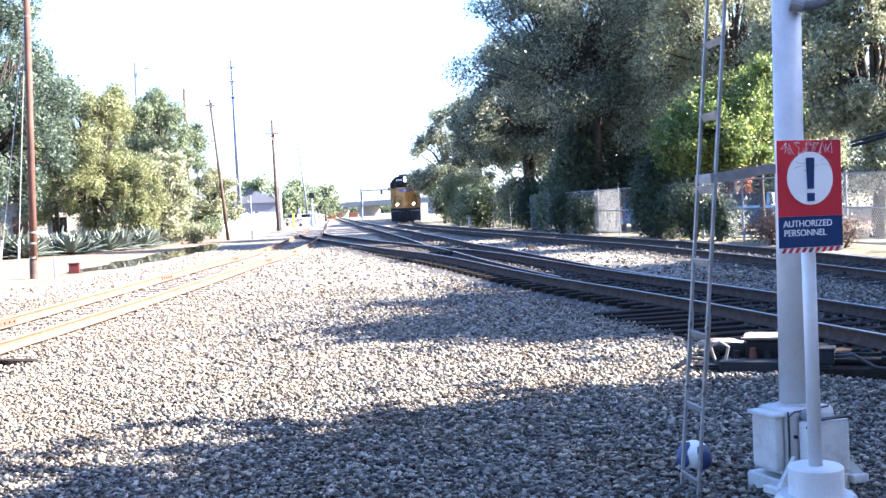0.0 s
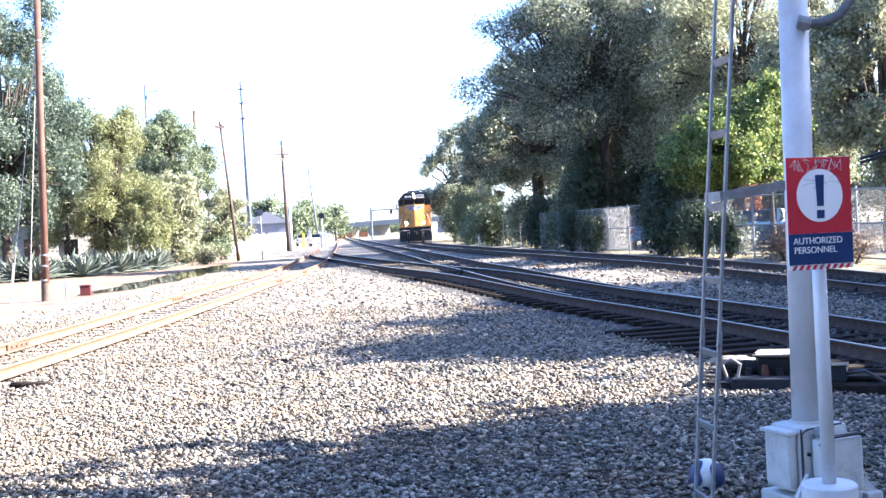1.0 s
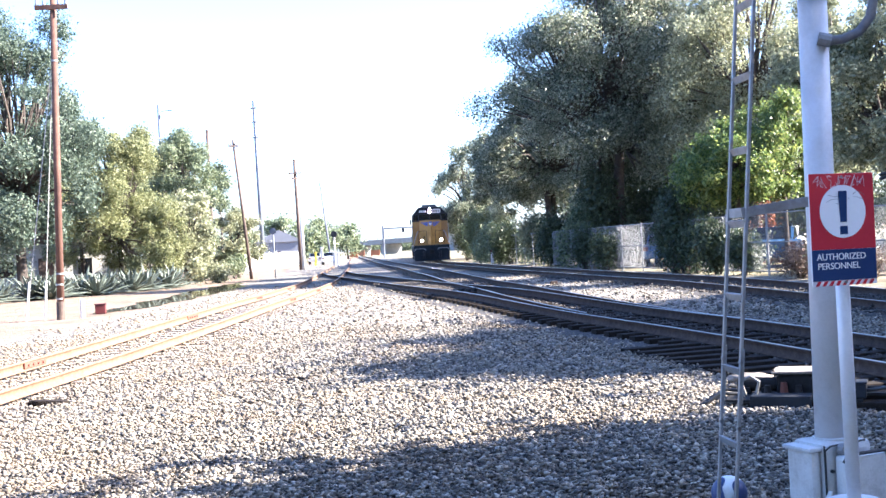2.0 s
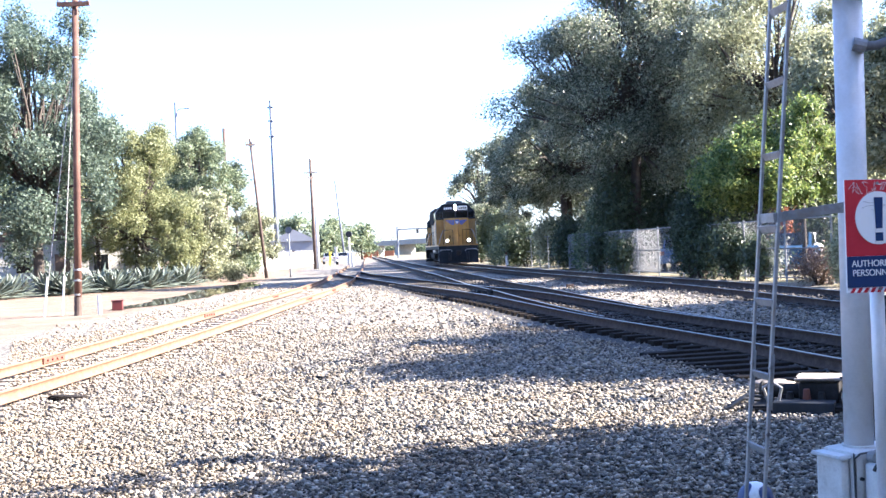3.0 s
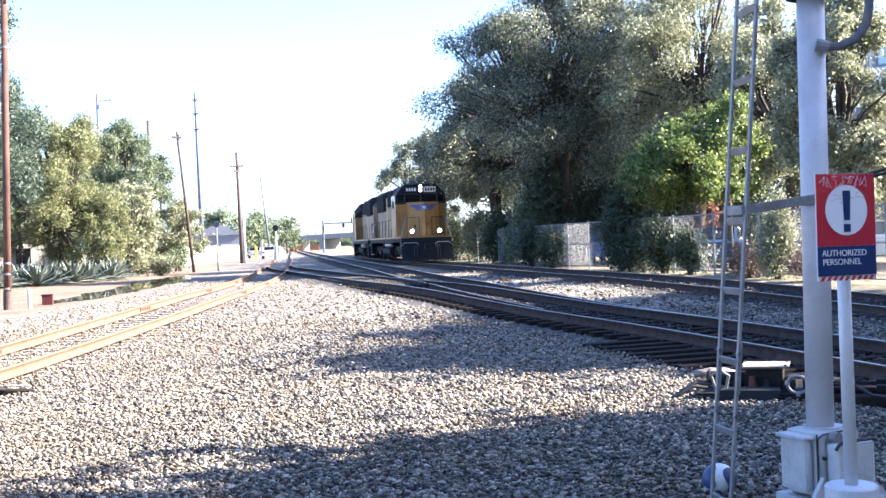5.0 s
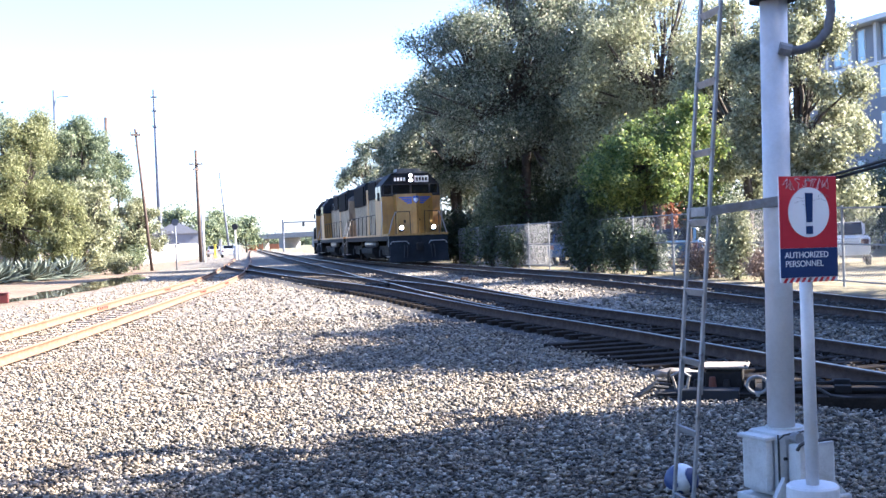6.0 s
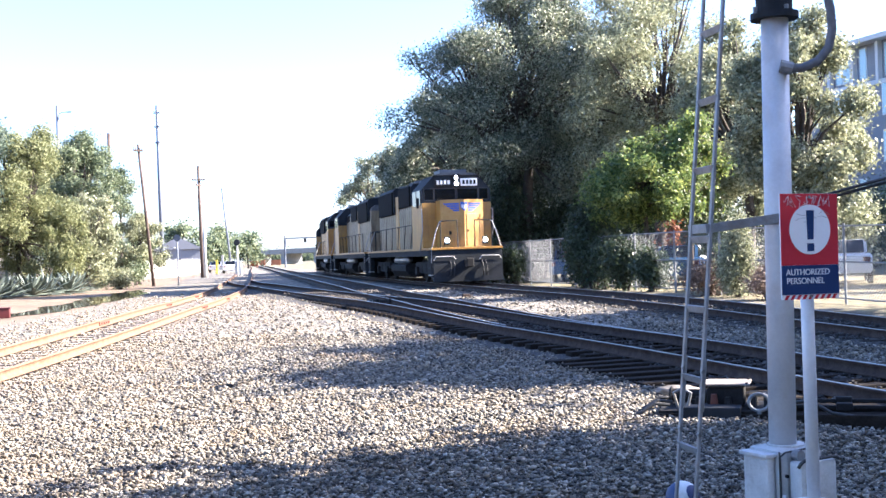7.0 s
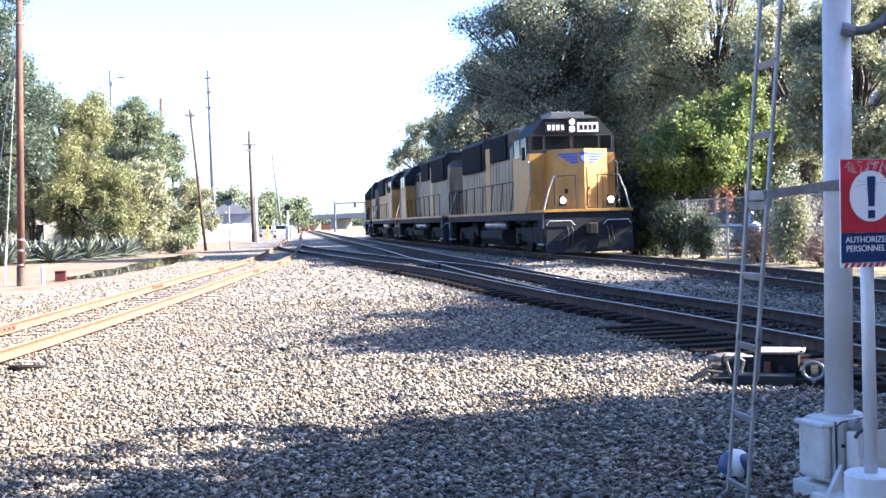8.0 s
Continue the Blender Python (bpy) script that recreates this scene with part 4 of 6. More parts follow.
    part("cab_roof", prism([(-1.0, 4.385), (1.0, 4.385), (0.62, 4.48), (-0.62, 4.48)], 2.65, 5.05), LOCO_ROOF, upper)
    for x0, x1 in ((-1.4, -1.02), (-0.94, -0.05), (0.05, 0.94), (1.02, 1.4)):
        win = part("windscreen", bx(x0, x1, 2.735, 2.752, 3.42, 3.84, bevel=0.004), DARK_GLASS, upper)
        part("window_frame", prism([(x0 - 0.03, 3.39), (x1 + 0.03, 3.39), (x1 + 0.03, 3.87), (x0 - 0.03, 3.87)], 2.742, 2.7495), BLACK_RUBBER, win)
    for s in (-1, 1):
        for y0 in (3.05, 3.95):
            w = part("side_window", bx(min(s * 1.505, s * 1.535), max(s * 1.505, s * 1.535), y0, y0 + 0.75, 3.22, 3.82, bevel=0.004), DARK_GLASS, upper)
    # headlights and number boards over the windscreen
    hl = part("headlight_case", bx(-0.15, 0.15, 2.6, 2.76, 3.91, 4.42, bevel=0.03), LOCO_GREY, upper)
    for z in (4.04, 4.27):
        part("headlight", tb([(0, 2.575, z), (0, 2.605, z)], 0.064, 20), LAMP if lead else GALV, hl, "lit headlight" if lead else "")
    for s in (-1, 1):
        # the right board's glare is put into its colour as pale paint
        pale = lead and s > 0
        nb = part("number_board", bx(min(s * 0.2, s * 0.94), max(s * 0.2, s * 0.94), 2.66, 2.76, 3.95, 4.25, bevel=0.015), BOARD_PALE if pale else LOCO_GREY, upper, "number board painted pale to look lit" if pale else "")
        if lead:
            for k in range(4):
                xx = s * 0.57 - 0.24 + 0.16 * k
                part("number_bar", bx(xx - 0.05, xx + 0.05, 2.648, 2.656, 4.02, 4.18, bevel=0.002), GRILLE if pale else BOARD_PALE, nb, "plain dark bar" if pale else "plain pale bar")
    horn = part("roof_box", bx(-0.6, 0.6, 3.2, 4.4, 4.46, 4.64, bevel=0.03), LOCO_ROOF, upper)
    part("antenna_dome", tb([(0.75, 4.4, 4.38), (0.75, 4.4, 4.52)], [0.14, 0.05], 12), WHITE_PAINT, upper)
    # ditch lights
    for s in (-1, 1):
        dl = part("ditch_light", bx(s * 0.82 - 0.12, s * 0.82 + 0.12, 0.42, 0.6, 1.6, 1.92, bevel=0.03), LOCO_GREY, t)
        part("ditch_lens", tb([(s * 0.82, 0.4, 1.78), (s * 0.82, 0.425, 1.78)], 0.076, 20), LAMP if lead else GALV, dl, "lit lamp" if lead else "")
    # long hood
    hood = part("long_hood", prism([(-0.92, 1.51), (0.92, 1.51), (0.92, 3.74), (-0.92, 3.74)], 5.0, 17.2), hood_paint, t, "dusty yellow hood side")
    part("hood_roof", prism([(-0.925, 3.74), (0.925, 3.74), (0.9, 3.86), (0.66, 4.04), (-0.66, 4.04), (-0.9, 3.86)], 5.0, 17.2), LOCO_ROOF, t, "dark grey hood roof")
    for s in (-1, 1):
        for k in range(22):
            y0 = 5.3 + k * 0.54
            part("hood_door", bx(min(s * 0.9, s * 0.945), max(s * 0.9, s * 0.945), y0, y0 + 0.44, 1.62, 3.3, bevel=0.008), hood_paint, hood)
        for k in range(23):
            y0 = 5.26 + k * 0.54
            part("door_gap", bx(min(s * 0.9, s * 0.923), max(s * 0.9, s * 0.93), y0 - 0.05, y0 + 0.05, 1.54, 3.4 if k % 3 else 3.7), SEAM, hood)
        part("inlet_grille", bx(min(s * 0.9, s * 0.96), max(s * 0.9, s * 0.96), 5.2, 6.9, 3.46, 3.86, bevel=0.01), GRILLE, t)
        part("brake_grille", bx(min(s * 0.93, s * 1.02), max(s * 0.93, s * 1.02), 8.1, 10.9, 3.42, 4.3, bevel=0.02), GRILLE, t)
        part("radiator_grille", bx(min(s * 1.0, s * 1.1), max(s * 1.0, s * 1.1), 12.3, 16.4, 3.2, 4.25, bevel=0.02), GRILLE, t)
        part("hood_band", bx(min(s * 0.9, s * 0.965), max(s * 0.9, s * 0.965), 11.2, 12.0, 1.55, 4.0, bevel=0.01), YELLOW, t)
    part("brake_housing", prism(hood_outline(0.95, 3.4, 4.4, 0.14), 7.9, 11.1), LOCO_GREY, t)
    part("radiator_housing", prism([(-0.92, 3.15), (0.92, 3.15), (1.03, 3.3), (1.03, 4.3), (0.9, 4.44), (-0.9, 4.44), (-1.03, 4.3), (-1.03, 3.3)], 12.1, 16.6), LOCO_GREY, t)
    for yy in (13.0, 14.2, 15.4, 8.8, 10.1):
        part("roof_fan", tb([(0, yy, 4.4), (0, yy, 4.54), (0, yy, 4.56)], [0.58, 0.58, 0.5], 20), LOCO_ROOF, t)
    part("exhaust_stack", bx(-0.6, 0.6, 6.5, 7.6, 4.02, 4.46, bevel=0.03), LOCO_ROOF, t)
    part("horn", tb([(-0.3, 6.0, 4.1), (-0.3, 6.0, 4.4), (-0.3, 5.7, 4.42)], [0.04, 0.04, 0.09], 8), GALV, t)
    # tank, reservoirs and trucks
    for s in (-1, 1):
        part("air_reservoir", tb([(s * 1.15, 7.2, 1.02), (s * 1.15, 7.3, 1.02), (s * 1.15, 10.6, 1.02), (s * 1.15, 10.7, 1.02)], [0.1, 0.17, 0.17, 0.1], 14), TANK, t, "silver air cylinder", smooth=True)
    part("fuel_tank", prism([(-1.42, 0.78), (-1.42, 0.5), (-1.15, 0.22), (1.15, 0.22), (1.42, 0.5), (1.42, 0.78), (1.3, 0.84), (-1.3, 0.84)], 6.9, 11.0), UNDER, t, "grimy black fuel tank")
    axles = []
    for y0 in (3.6, 14.7):
        truck = part("truck", bx(-0.9, 0.9, y0 - 0.6, y0 + 0.6, 0.5, 1.15, bevel=0.04), UNDER, t)
        for s in (-1, 1):
            part("side_frame", prism([(y0 - 2.1, 0.62), (y0 - 1.5, 0.5), (y0 - 0.8, 0.42), (y0 + 0.8, 0.42), (y0 + 1.5, 0.5), (y0 + 2.1, 0.62), (y0 + 1.9, 0.92), (y0 - 1.9, 0.92)], s * 1.02, s * 1.18, "x"), UNDER, truck)
            for dy in (-1.4, 1.4):
                part("journal_box", bx(min(s * 1.18, s * 1.3), max(s * 1.18, s * 1.3), y0 + dy - 0.17, y0 + dy + 0.17, 0.34, 0.72, bevel=0.03), UNDER, truck)
            for dy in (-0.5, 0.5):
                part("spring", tb([(s * 1.1, y0 + dy, 0.5), (s * 1.1, y0 + dy, 0.85)], 0.1, 10), UNDER, truck)
        for dy in (-1.4, 1.4):
            ax = part("axle", tb([(-0.75, 0, 0), (0.75, 0, 0)], 0.09, 10), UNDER, t)
            ax.matrix_basis = pose(0, y0 + dy, 0.508)
            for s in (-1, 1):
                part("wheel", tb([(s * 0.69, 0, 0), (s * 0.7, 0, 0), (s * 0.72, 0, 0), (s * 0.82, 0, 0)], [0.53, 0.53, 0.508, 0.5], 28), UNDER, ax)
                for k in range(4):
                    a = k * math.pi / 2
                    part("wheel_boss", tb([(s * 0.82, 0.25 * math.cos(a), 0.25 * math.sin(a)), (s * 0.835, 0.25 * math.cos(a), 0.25 * math.sin(a))], 0.06, 8), BROWN_STEEL, ax)
            axles.append((ax, y0 + dy))
    # handrails
    for s in (-1, 1):
        part("handrail", tb([(s * 1.47, 5.2, 2.5), (s * 1.47, 17.2, 2.5)], 0.018, 6), LOCO_GREY, t)
        for k in range(8):
            part("stanchion", tb([(s * 1.47, 5.2 + k * 1.7, 1.45), (s * 1.47, 5.2 + k * 1.7, 2.5)], 0.018, 6), LOCO_GREY, t)
        for y0 in (0.42, 17.9):
            q = 1 if y0 < 5 else -1
            part("corner_handrail", tb([(s * 1.5, y0 + q * 0.05, 0.9), (s * 1.48, y0, 1.5), (s * 1.3, y0, 2.1), (s * 1.12, y0, 2.5), (s * 1.05, y0, 2.52)], 0.026, 6), RAIL_PAINT, t)
            part("front_rail", tb([(s * 1.1, y0, 2.52), (s * 0.38, y0, 2.54), (s * 0.36, y0, 1.5)], 0.022, 6), LOCO_GREY, t)
            part("platform_post", tb([(s * 1.1, y0, 1.45), (s * 1.1, y0, 2.52)], 0.022, 6), LOCO_GREY, t)
            part("uncoupling_lever", tb([(s * 0.5, y0 - q * 0.16, 1.0), (s * 0.62, y0 - q * 0.18, 1.14), (s * 1.35, y0 - q * 0.18, 1.14), (s * 1.45, y0 - q * 0.16, 1.0)], 0.02, 6), RAIL_PAINT, t)
        part("cab_handrail", tb([(s * 1.56, 2.6, 1.4), (s * 1.56, 2.5, 2.2), (s * 1.56, 2.55, 3.0), (s * 1.54, 2.8, 3.05)], 0.024, 6), RAIL_PAINT, t)
    part("mirror", bx(-1.72, -1.6, 2.95, 3.0, 3.1, 3.5, bevel=0.01), LOCO_GREY, t)
    # the body stands 4.75 m over the rail
    for ob in t.children_recursive:
        if not ob.name.startswith(("axle", "wheel")):
            for v in ob.data.vertices:
                if v.co.z > 1.505:
                    v.co.y = float(np.interp(v.co.y, CAB_FROM, CAB_TO))
                if v.co.z > 1.4:
                    v.co.z = 1.4 + (v.co.z - 1.4) * 1.085
    return t, axles


UNITS = [locomotive("locomotive", True, PALE_YELLOW, "yellow and grey diesel locomotive with lit headlights leading the train"),
         locomotive("locomotive", False, PALE_YELLOW, "dusty yellow and grey diesel locomotive coupled behind the leader"),
         locomotive("locomotive", False, YELLOW, "grimy yellow and grey diesel locomotive running in the train"),
         locomotive("locomotive", False, PALE_YELLOW, "weathered yellow and grey diesel locomotive at the far end")]
TURNED = [False, True, False, True]
UNIT_LENGTH = 19.3
SPEED = 9.96


def motions():
    """The train rolls along the main line at a steady pace, the wheels turning with it."""
    line = train_line()
    run = [0.0]
    for a, b in zip(line, line[1:]):
        run.append(run[-1] + (b - a).length)
    ys = [p.y for p in line]

    def at(s):
        x = float(np.interp(s, run, [p.x for p in line]))
        y = float(np.interp(s, run, ys))
        return Vector((x, y, rail_top(y)))
    front0 = float(np.interp(115.7, ys, run))
    for n, ((unit, axles), turned) in enumerate(zip(UNITS, TURNED)):
        rows = []
        for i in range(17):
            t = i * 0.5
            s = front0 - SPEED * t + n * UNIT_LENGTH
            a, b = at(s + 3.6), at(s + 14.7)
            d = (b - a).normalized()
            yaw = math.atan2(d.y, d.x) - math.pi / 2
            p = a - d * 3.6
            if turned:
                p, yaw = p + d * 18.35, yaw + math.pi
            rows.append((t, Matrix.Translation(p) @ Matrix.Rotation(yaw, 4, "Z")))
        walk(unit, rows)
        sign = -1 if turned else 1
        for ax, y in axles:
            walk(ax, [(k / 15, pose(0, y, 0.508, sign * math.degrees(SPEED * k / 15 / 0.508))) for k in range(121)])


# ---- plants ----
def leaves(name, blobs, count, size, mat, parent, seed, hollow=0.3, aspect=0.5, feather=0.13):
    """A crown of many small leaf sprays round the given centres (x, y, z, rx, ry, rz)."""
    rng = np.random.default_rng(seed)
    b = np.array(blobs, float)
    w = (b[:, 3] * b[:, 4] + b[:, 4] * b[:, 5] + b[:, 3] * b[:, 5])
    i = rng.choice(len(b), count, p=w / w.sum())
    d = rng.normal(size=(count, 3))
    d /= np.linalg.norm(d, axis=1, keepdims=True)
    r = hollow + (1.08 - hollow) * rng.uniform(0, 1, (count, 1)) ** 0.6
    p = b[i, :3] + d * r * b[i, 3:]
    stray = rng.uniform(0, 1, (count, 1)) < 0.4
    p += rng.normal(0, 1, (count, 3)) * feather * b[i, 3:]
    p += np.where(stray, 1.5, 0.4) * rng.normal(0, 1, (count, 3)) * size
    n = d + rng.normal(0, 0.75, (count, 3))
    n /= np.linalg.norm(n, axis=1, keepdims=True)
    u = np.cross(n, rng.normal(size=(count, 3)))
    u /= np.linalg.norm(u, axis=1, keepdims=True)
    v = np.cross(n, u)
    s = size * rng.uniform(0.5, 1.35, (count, 1))
    u, v = u * s * 0.5, v * s * 0.5 * aspect
    bend = n * s * 0.12
    verts = np.stack([p - u, p + u * 0.55 - v * 1.25 + bend, p + u * 0.8 + v * 1.25], 1)
    faces = np.arange(count * 3).reshape(-1, 3)
    ob = new(name, numpy_mesh(name, verts.reshape(-1, 3), faces, mat))
    ob.parent = parent
    return ob


def tree(name, label, x, y, height, spread, base, mat, count, leaf, seed, trunk=0.28, blobs=14, stems=1, low=0.0, depth=None, category="tree", lean=(0, 0), bark=BARK, ground_z=None, puff=1.0, feather=0.13):
    """A trunk that forks into limbs, each ending in clumps of leaves. base: the height of the lowest leaves."""
    rng = random.Random(seed)
    z0 = land(x, y) if ground_z is None else ground_z
    t = thing(name, label, category, m=pose(x, y, z0))
    depth = depth or spread
    mid, half = (base + height) / 2, (height - base) / 2
    made = []
    for k in range(int(blobs * 4)):
        for _ in range(40):
            p = Vector((rng.uniform(-1, 1), rng.uniform(-1, 1), rng.uniform(-1, 1)))
            if 0.4 < p.length < 1 + 0.5 * noise.noise(p * 1.9 + Vector((seed, 0, 0))):
                break
        taper = 1.0 - 0.35 * max(0, p.z)
        q = Vector((p.x * spread * 0.9 * taper + lean[0] * (p.z + 1) / 2, p.y * depth * 0.9 * taper + lean[1], mid + p.z * half * 0.9))
        r = rng.uniform(0.09, 0.21) * puff
        made.append((q.x, q.y, q.z, spread * r, depth * r, min(half, spread * 1.3) * r * rng.uniform(0.55, 0.95)))
    bm = bmesh.new()
    for s in range(stems):
        ox, oy = (rng.uniform(-0.25, 0.25) * stems, rng.uniform(-0.25, 0.25) * stems) if stems > 1 else (0, 0)
        fork = Vector((ox * 2.2 + lean[0] * 0.3, oy * 2.2, base + (height - base) * 0.3))
        kink = Vector((ox * 1.5 + rng.uniform(-0.15, 0.15), oy * 1.5, fork.z * 0.5))
        tube(bm, [(ox, oy, -0.1), (ox, oy, 0.15), kink, fork], [trunk * 1.35, trunk, trunk * 0.82, trunk * 0.6], 10)
        for k, bl in enumerate(made):
            if k % stems == s:
                e = Vector(bl[:3])
                m1 = fork.lerp(e, 0.5) + Vector((rng.uniform(-0.3, 0.3), rng.uniform(-0.3, 0.3), rng.uniform(-0.1, 0.5)))
                tube(bm, [fork - Vector((0, 0, 0.15)), m1, e], [trunk * 0.42, trunk * 0.25, trunk * 0.06], 5)
                for _ in range(1):
                    e2 = e + Vector((rng.uniform(-1, 1) * bl[3], rng.uniform(-1, 1) * bl[4], rng.uniform(-0.5, 1) * bl[5]))
                    tube(bm, [m1, m1.lerp(e2, 0.55), e2], [trunk * 0.16, trunk * 0.1, trunk * 0.03], 3)
    part("trunk", bm, bark, t, smooth=True)
    leaves("crown", made, count, leaf, mat, t, seed, feather=feather)
    return t


def bush(name, label, x, y, height, spread, mat, count, leaf, seed, depth=None, blobs=7):
    rng = random.Random(seed)
    depth = depth or spread
    t = thing(name, label, "bush", m=pose(x, y, land(x, y)))
    made = []
    for k in range(blobs):
        a, r = rng.uniform(0, 2 * math.pi), rng.uniform(0, 0.65)
        h = rng.uniform(0.3, 0.75) * height
        made.append((math.cos(a) * r * spread, math.sin(a) * r * depth, h, spread * rng.uniform(0.35, 0.55), depth * rng.uniform(0.35, 0.55), min(h * 0.98, height * rng.uniform(0.25, 0.4))))
    bm = bmesh.new()
    for b in made:
        tube(bm, [(b[0] * 0.2, b[1] * 0.2, -0.05), (b[0] * 0.6, b[1] * 0.6, b[2] * 0.5), b[:3]], [0.04, 0.03, 0.01], 5)
    part("stalk", bm, BARK, t)
    leaves("foliage", made, count, leaf, mat, t, seed, hollow=0.3)
    return t


# the great trees along the fence
tree("oak_tree", "large dark evergreen oak with several trunks behind the fence", 3.6, 56, 14.6, 7.0, 2.6, OAK, 175000, 0.125, 11, 0.34, 34, 3, depth=4.6)
tree("oak_tree", "large dark evergreen oak with spreading limbs behind the fence", 9.4, 52.5, 14.8, 5.2, 2.6, OLIVE, 125000, 0.125, 12, 0.28, 26, 2, depth=4.4)
tree("oak_tree", "tall dark evergreen oak in the shade of its neighbours", 0.6, 68, 11.8, 4.6, 3.0, OAK, 70000, 0.16, 13, 0.25, 18, 2)
tree("oak_tree", "smaller dark evergreen oak near the far bend", -8.3, 117, 12.4, 3.6, 1.6, OAK, 34000, 0.24, 14, 0.22, 16)
tree("oak_tree", "smaller dark evergreen oak near the far bend", -3.9, 97, 11.4, 3.5, 3.2, OAK, 34000, 0.22, 15, 0.22, 12)
tree("oak_tree", "grey-green oak standing behind the parked cars", 11.2, 43.6, 10.6, 2.7, 2.0, OLIVE, 60000, 0.14, 16, 0.22, 16)
tree("olive_tree", "pale olive-green tree beside the grey building", 10.6, 34.9, 8.9, 2.3, 1.3, OLIVE, 70000, 0.12, 17, 0.2, 18)
tree("olive_tree", "pale olive-green tree beside the parked cars", 16.6, 36, 6.2, 2.4, 1.4, OLIVE, 20000, 0.2, 18, 0.16, 12)
tree("maple_tree", "bright green young tree overhanging the fence", 6.8, 40.6, 5.2, 2.3, 2.2, LIME, 44000, 0.125, 19, 0.12, 14)
tree("maple_tree", "bright green young tree with yellowing top", 8.5, 41, 6.4, 1.7, 2.4, LIME, 24000, 0.125, 20, 0.1, 10)
tree("oak_tree", "dark evergreen oak filling the gap behind the fence", 13.8, 58, 10.5, 3.2, 2.5, GREY_GREEN, 24000, 0.3, 21, 0.25, 16)
# unseen trees added to shade the yard; last three block sky light from behind
for i, (x, y, h, s, low_, n) in enumerate(((15.2, 8.9, 10.7, 2.2, 0.8, 32000), (17.4, 9.9, 10.2, 2.2, 0.8, 30000), (19.6, 11.1, 10.2, 2.2, 0.8, 26000), (22.0, 12.3, 10.2, 2.2, 0.8, 22000),
                                            (16.8, 5.2, 11.4, 2.8, 0.6, 30000), (19.6, 7.4, 11.0, 2.8, 0.6, 22000), (18.6, 1.6, 11.0, 3.2, 0.6, 26000), (21.0, -3.0, 12.0, 3.6, 0.6, 22000),
                                            (15.9, 18.9, 11.0, 1.9, 2.0, 28000), (15.7, 21.9, 9.8, 2.0, 2.0, 24000), (15.4, 25.2, 8.3, 1.7, 5.2, 14000), (17.6, 18.1, 9.6, 1.8, 2.0, 24000), (17.4, 21.0, 8.8, 1.8, 2.0, 20000), (5.5, -6.5, 13.0, 5.0, 3.5, 12000), (-3.5, -8.5, 12.5, 4.6, 3.5, 10000), (10.5, -8.0, 11.0, 4.2, 2.4, 12000))):
    tree("oak_tree", "unseen evergreen oak added to shade the yard", x, y, h, s, low_, OAK, n * 2 // 3, 0.54, 122 + i, 0.26, 18, puff=2.0 if x > 15 else 1.0, feather=0.0)
# trees added behind the oaks in view to keep sun off the train
for i, (x, y, h, s) in enumerate(((9.0, 63, 12.5, 3.4), (6.5, 71, 13, 3.4), (3.4, 80, 13, 3.4), (2.0, 88, 13, 3.4), (1.6, 96, 13, 3.4), (5.0, 112, 13, 3.4), (3.0, 122, 12.5, 3.4))):
    tree("oak_tree", "tall dark oak added behind the others to shade the train", x, y, h, s, 3.0, OAK, 9000, 0.42, 152 + i, 0.26, 14)

# more unseen trees, added only to cut the sky light reaching the gravel
for i, (x, y) in enumerate(((1.0, -14.0), (-7.0, -16.0), (-14.0, -13.0), (27.0, 14.0), (30.0, -6.0))):
    tree("oak_tree", "unseen evergreen oak added to block sky light", x, y, 12.0, 4.8, 2.0, OAK, 6000, 0.8, 172 + i, 0.28, 14)

# brush between the main line and the fence
for i, (x, y, h, s, m, n) in enumerate(((1.9, 58.5, 3.4, 1.5, GREY_GREEN, 5000), (0.6, 63, 3.0, 1.5, DARK_GREEN, 5000), (-0.9, 69, 3.2, 1.7, OLIVE, 5000), (-2.4, 75, 2.8, 1.6, DARK_GREEN, 4500),
                                        (-3.9, 82, 3.0, 1.7, GREY_GREEN, 4500), (-5.3, 88, 3.9, 1.3, YELLOWING, 12000), (-4.2, 90, 4.2, 1.6, OLIVE, 9000), (3.2, 56, 4.6, 1.7, DARK_GREEN, 6000),
                                        (6.0, 57, 4.4, 2.4, DARK_GREEN, 7000), (9.6, 55, 4.2, 2.4, DARK_GREEN, 6000), (-7.6, 104, 3.2, 1.6, DARK_GREEN, 3500), (4.6, 60, 5.0, 2.4, DARK_GREEN, 6000), (7.6, 60, 5.0, 2.6, DARK_GREEN, 6000), (12.4, 55, 4.0, 2.4, DARK_GREEN, 6000), (15, 58, 4.4, 2.6, DARK_GREEN, 4500), (18.5, 56, 4.2, 2.6, DARK_GREEN, 4500), (22, 60, 4.6, 3.0, DARK_GREEN, 4500), (16.5, 49, 3.6, 2.2, OLIVE, 4500), (25.5, 66, 5.0, 3.2, GREY_GREEN, 4500))):
    bush("bush", "dense green brush growing beside the main track" if m is not YELLOWING else "yellow-green brush growing beside the main track", x, y, h, s, m, int(n * 1.6), 0.17, 40 + i)
bush("bush", "dark leafy bush growing through the fence", 4.75, 42.0, 3.3, 1.0, DARK_GREEN, 14000, 0.11, 60)
bush("bush", "dark leafy bush growing through the fence", 5.75, 38.6, 1.9, 0.9, DARK_GREEN, 10000, 0.1, 61)
for i, (x, y, h) in enumerate(((5.3, 40.2, 1.7), (5.0, 41.0, 2.2), (6.3, 36.8, 1.3), (2.6, 49.8, 1.6), (1.8, 53.0, 2.0))):
    bush("bush", "low dark green brush at the foot of the fence", x, y, h, 0.75, DARK_GREEN, 3200, 0.13, 260 + i)
bush("bush", "grey-green bush growing over the fence", 7.75, 31.4, 2.1, 0.7, OLIVE, 10000, 0.09, 62)
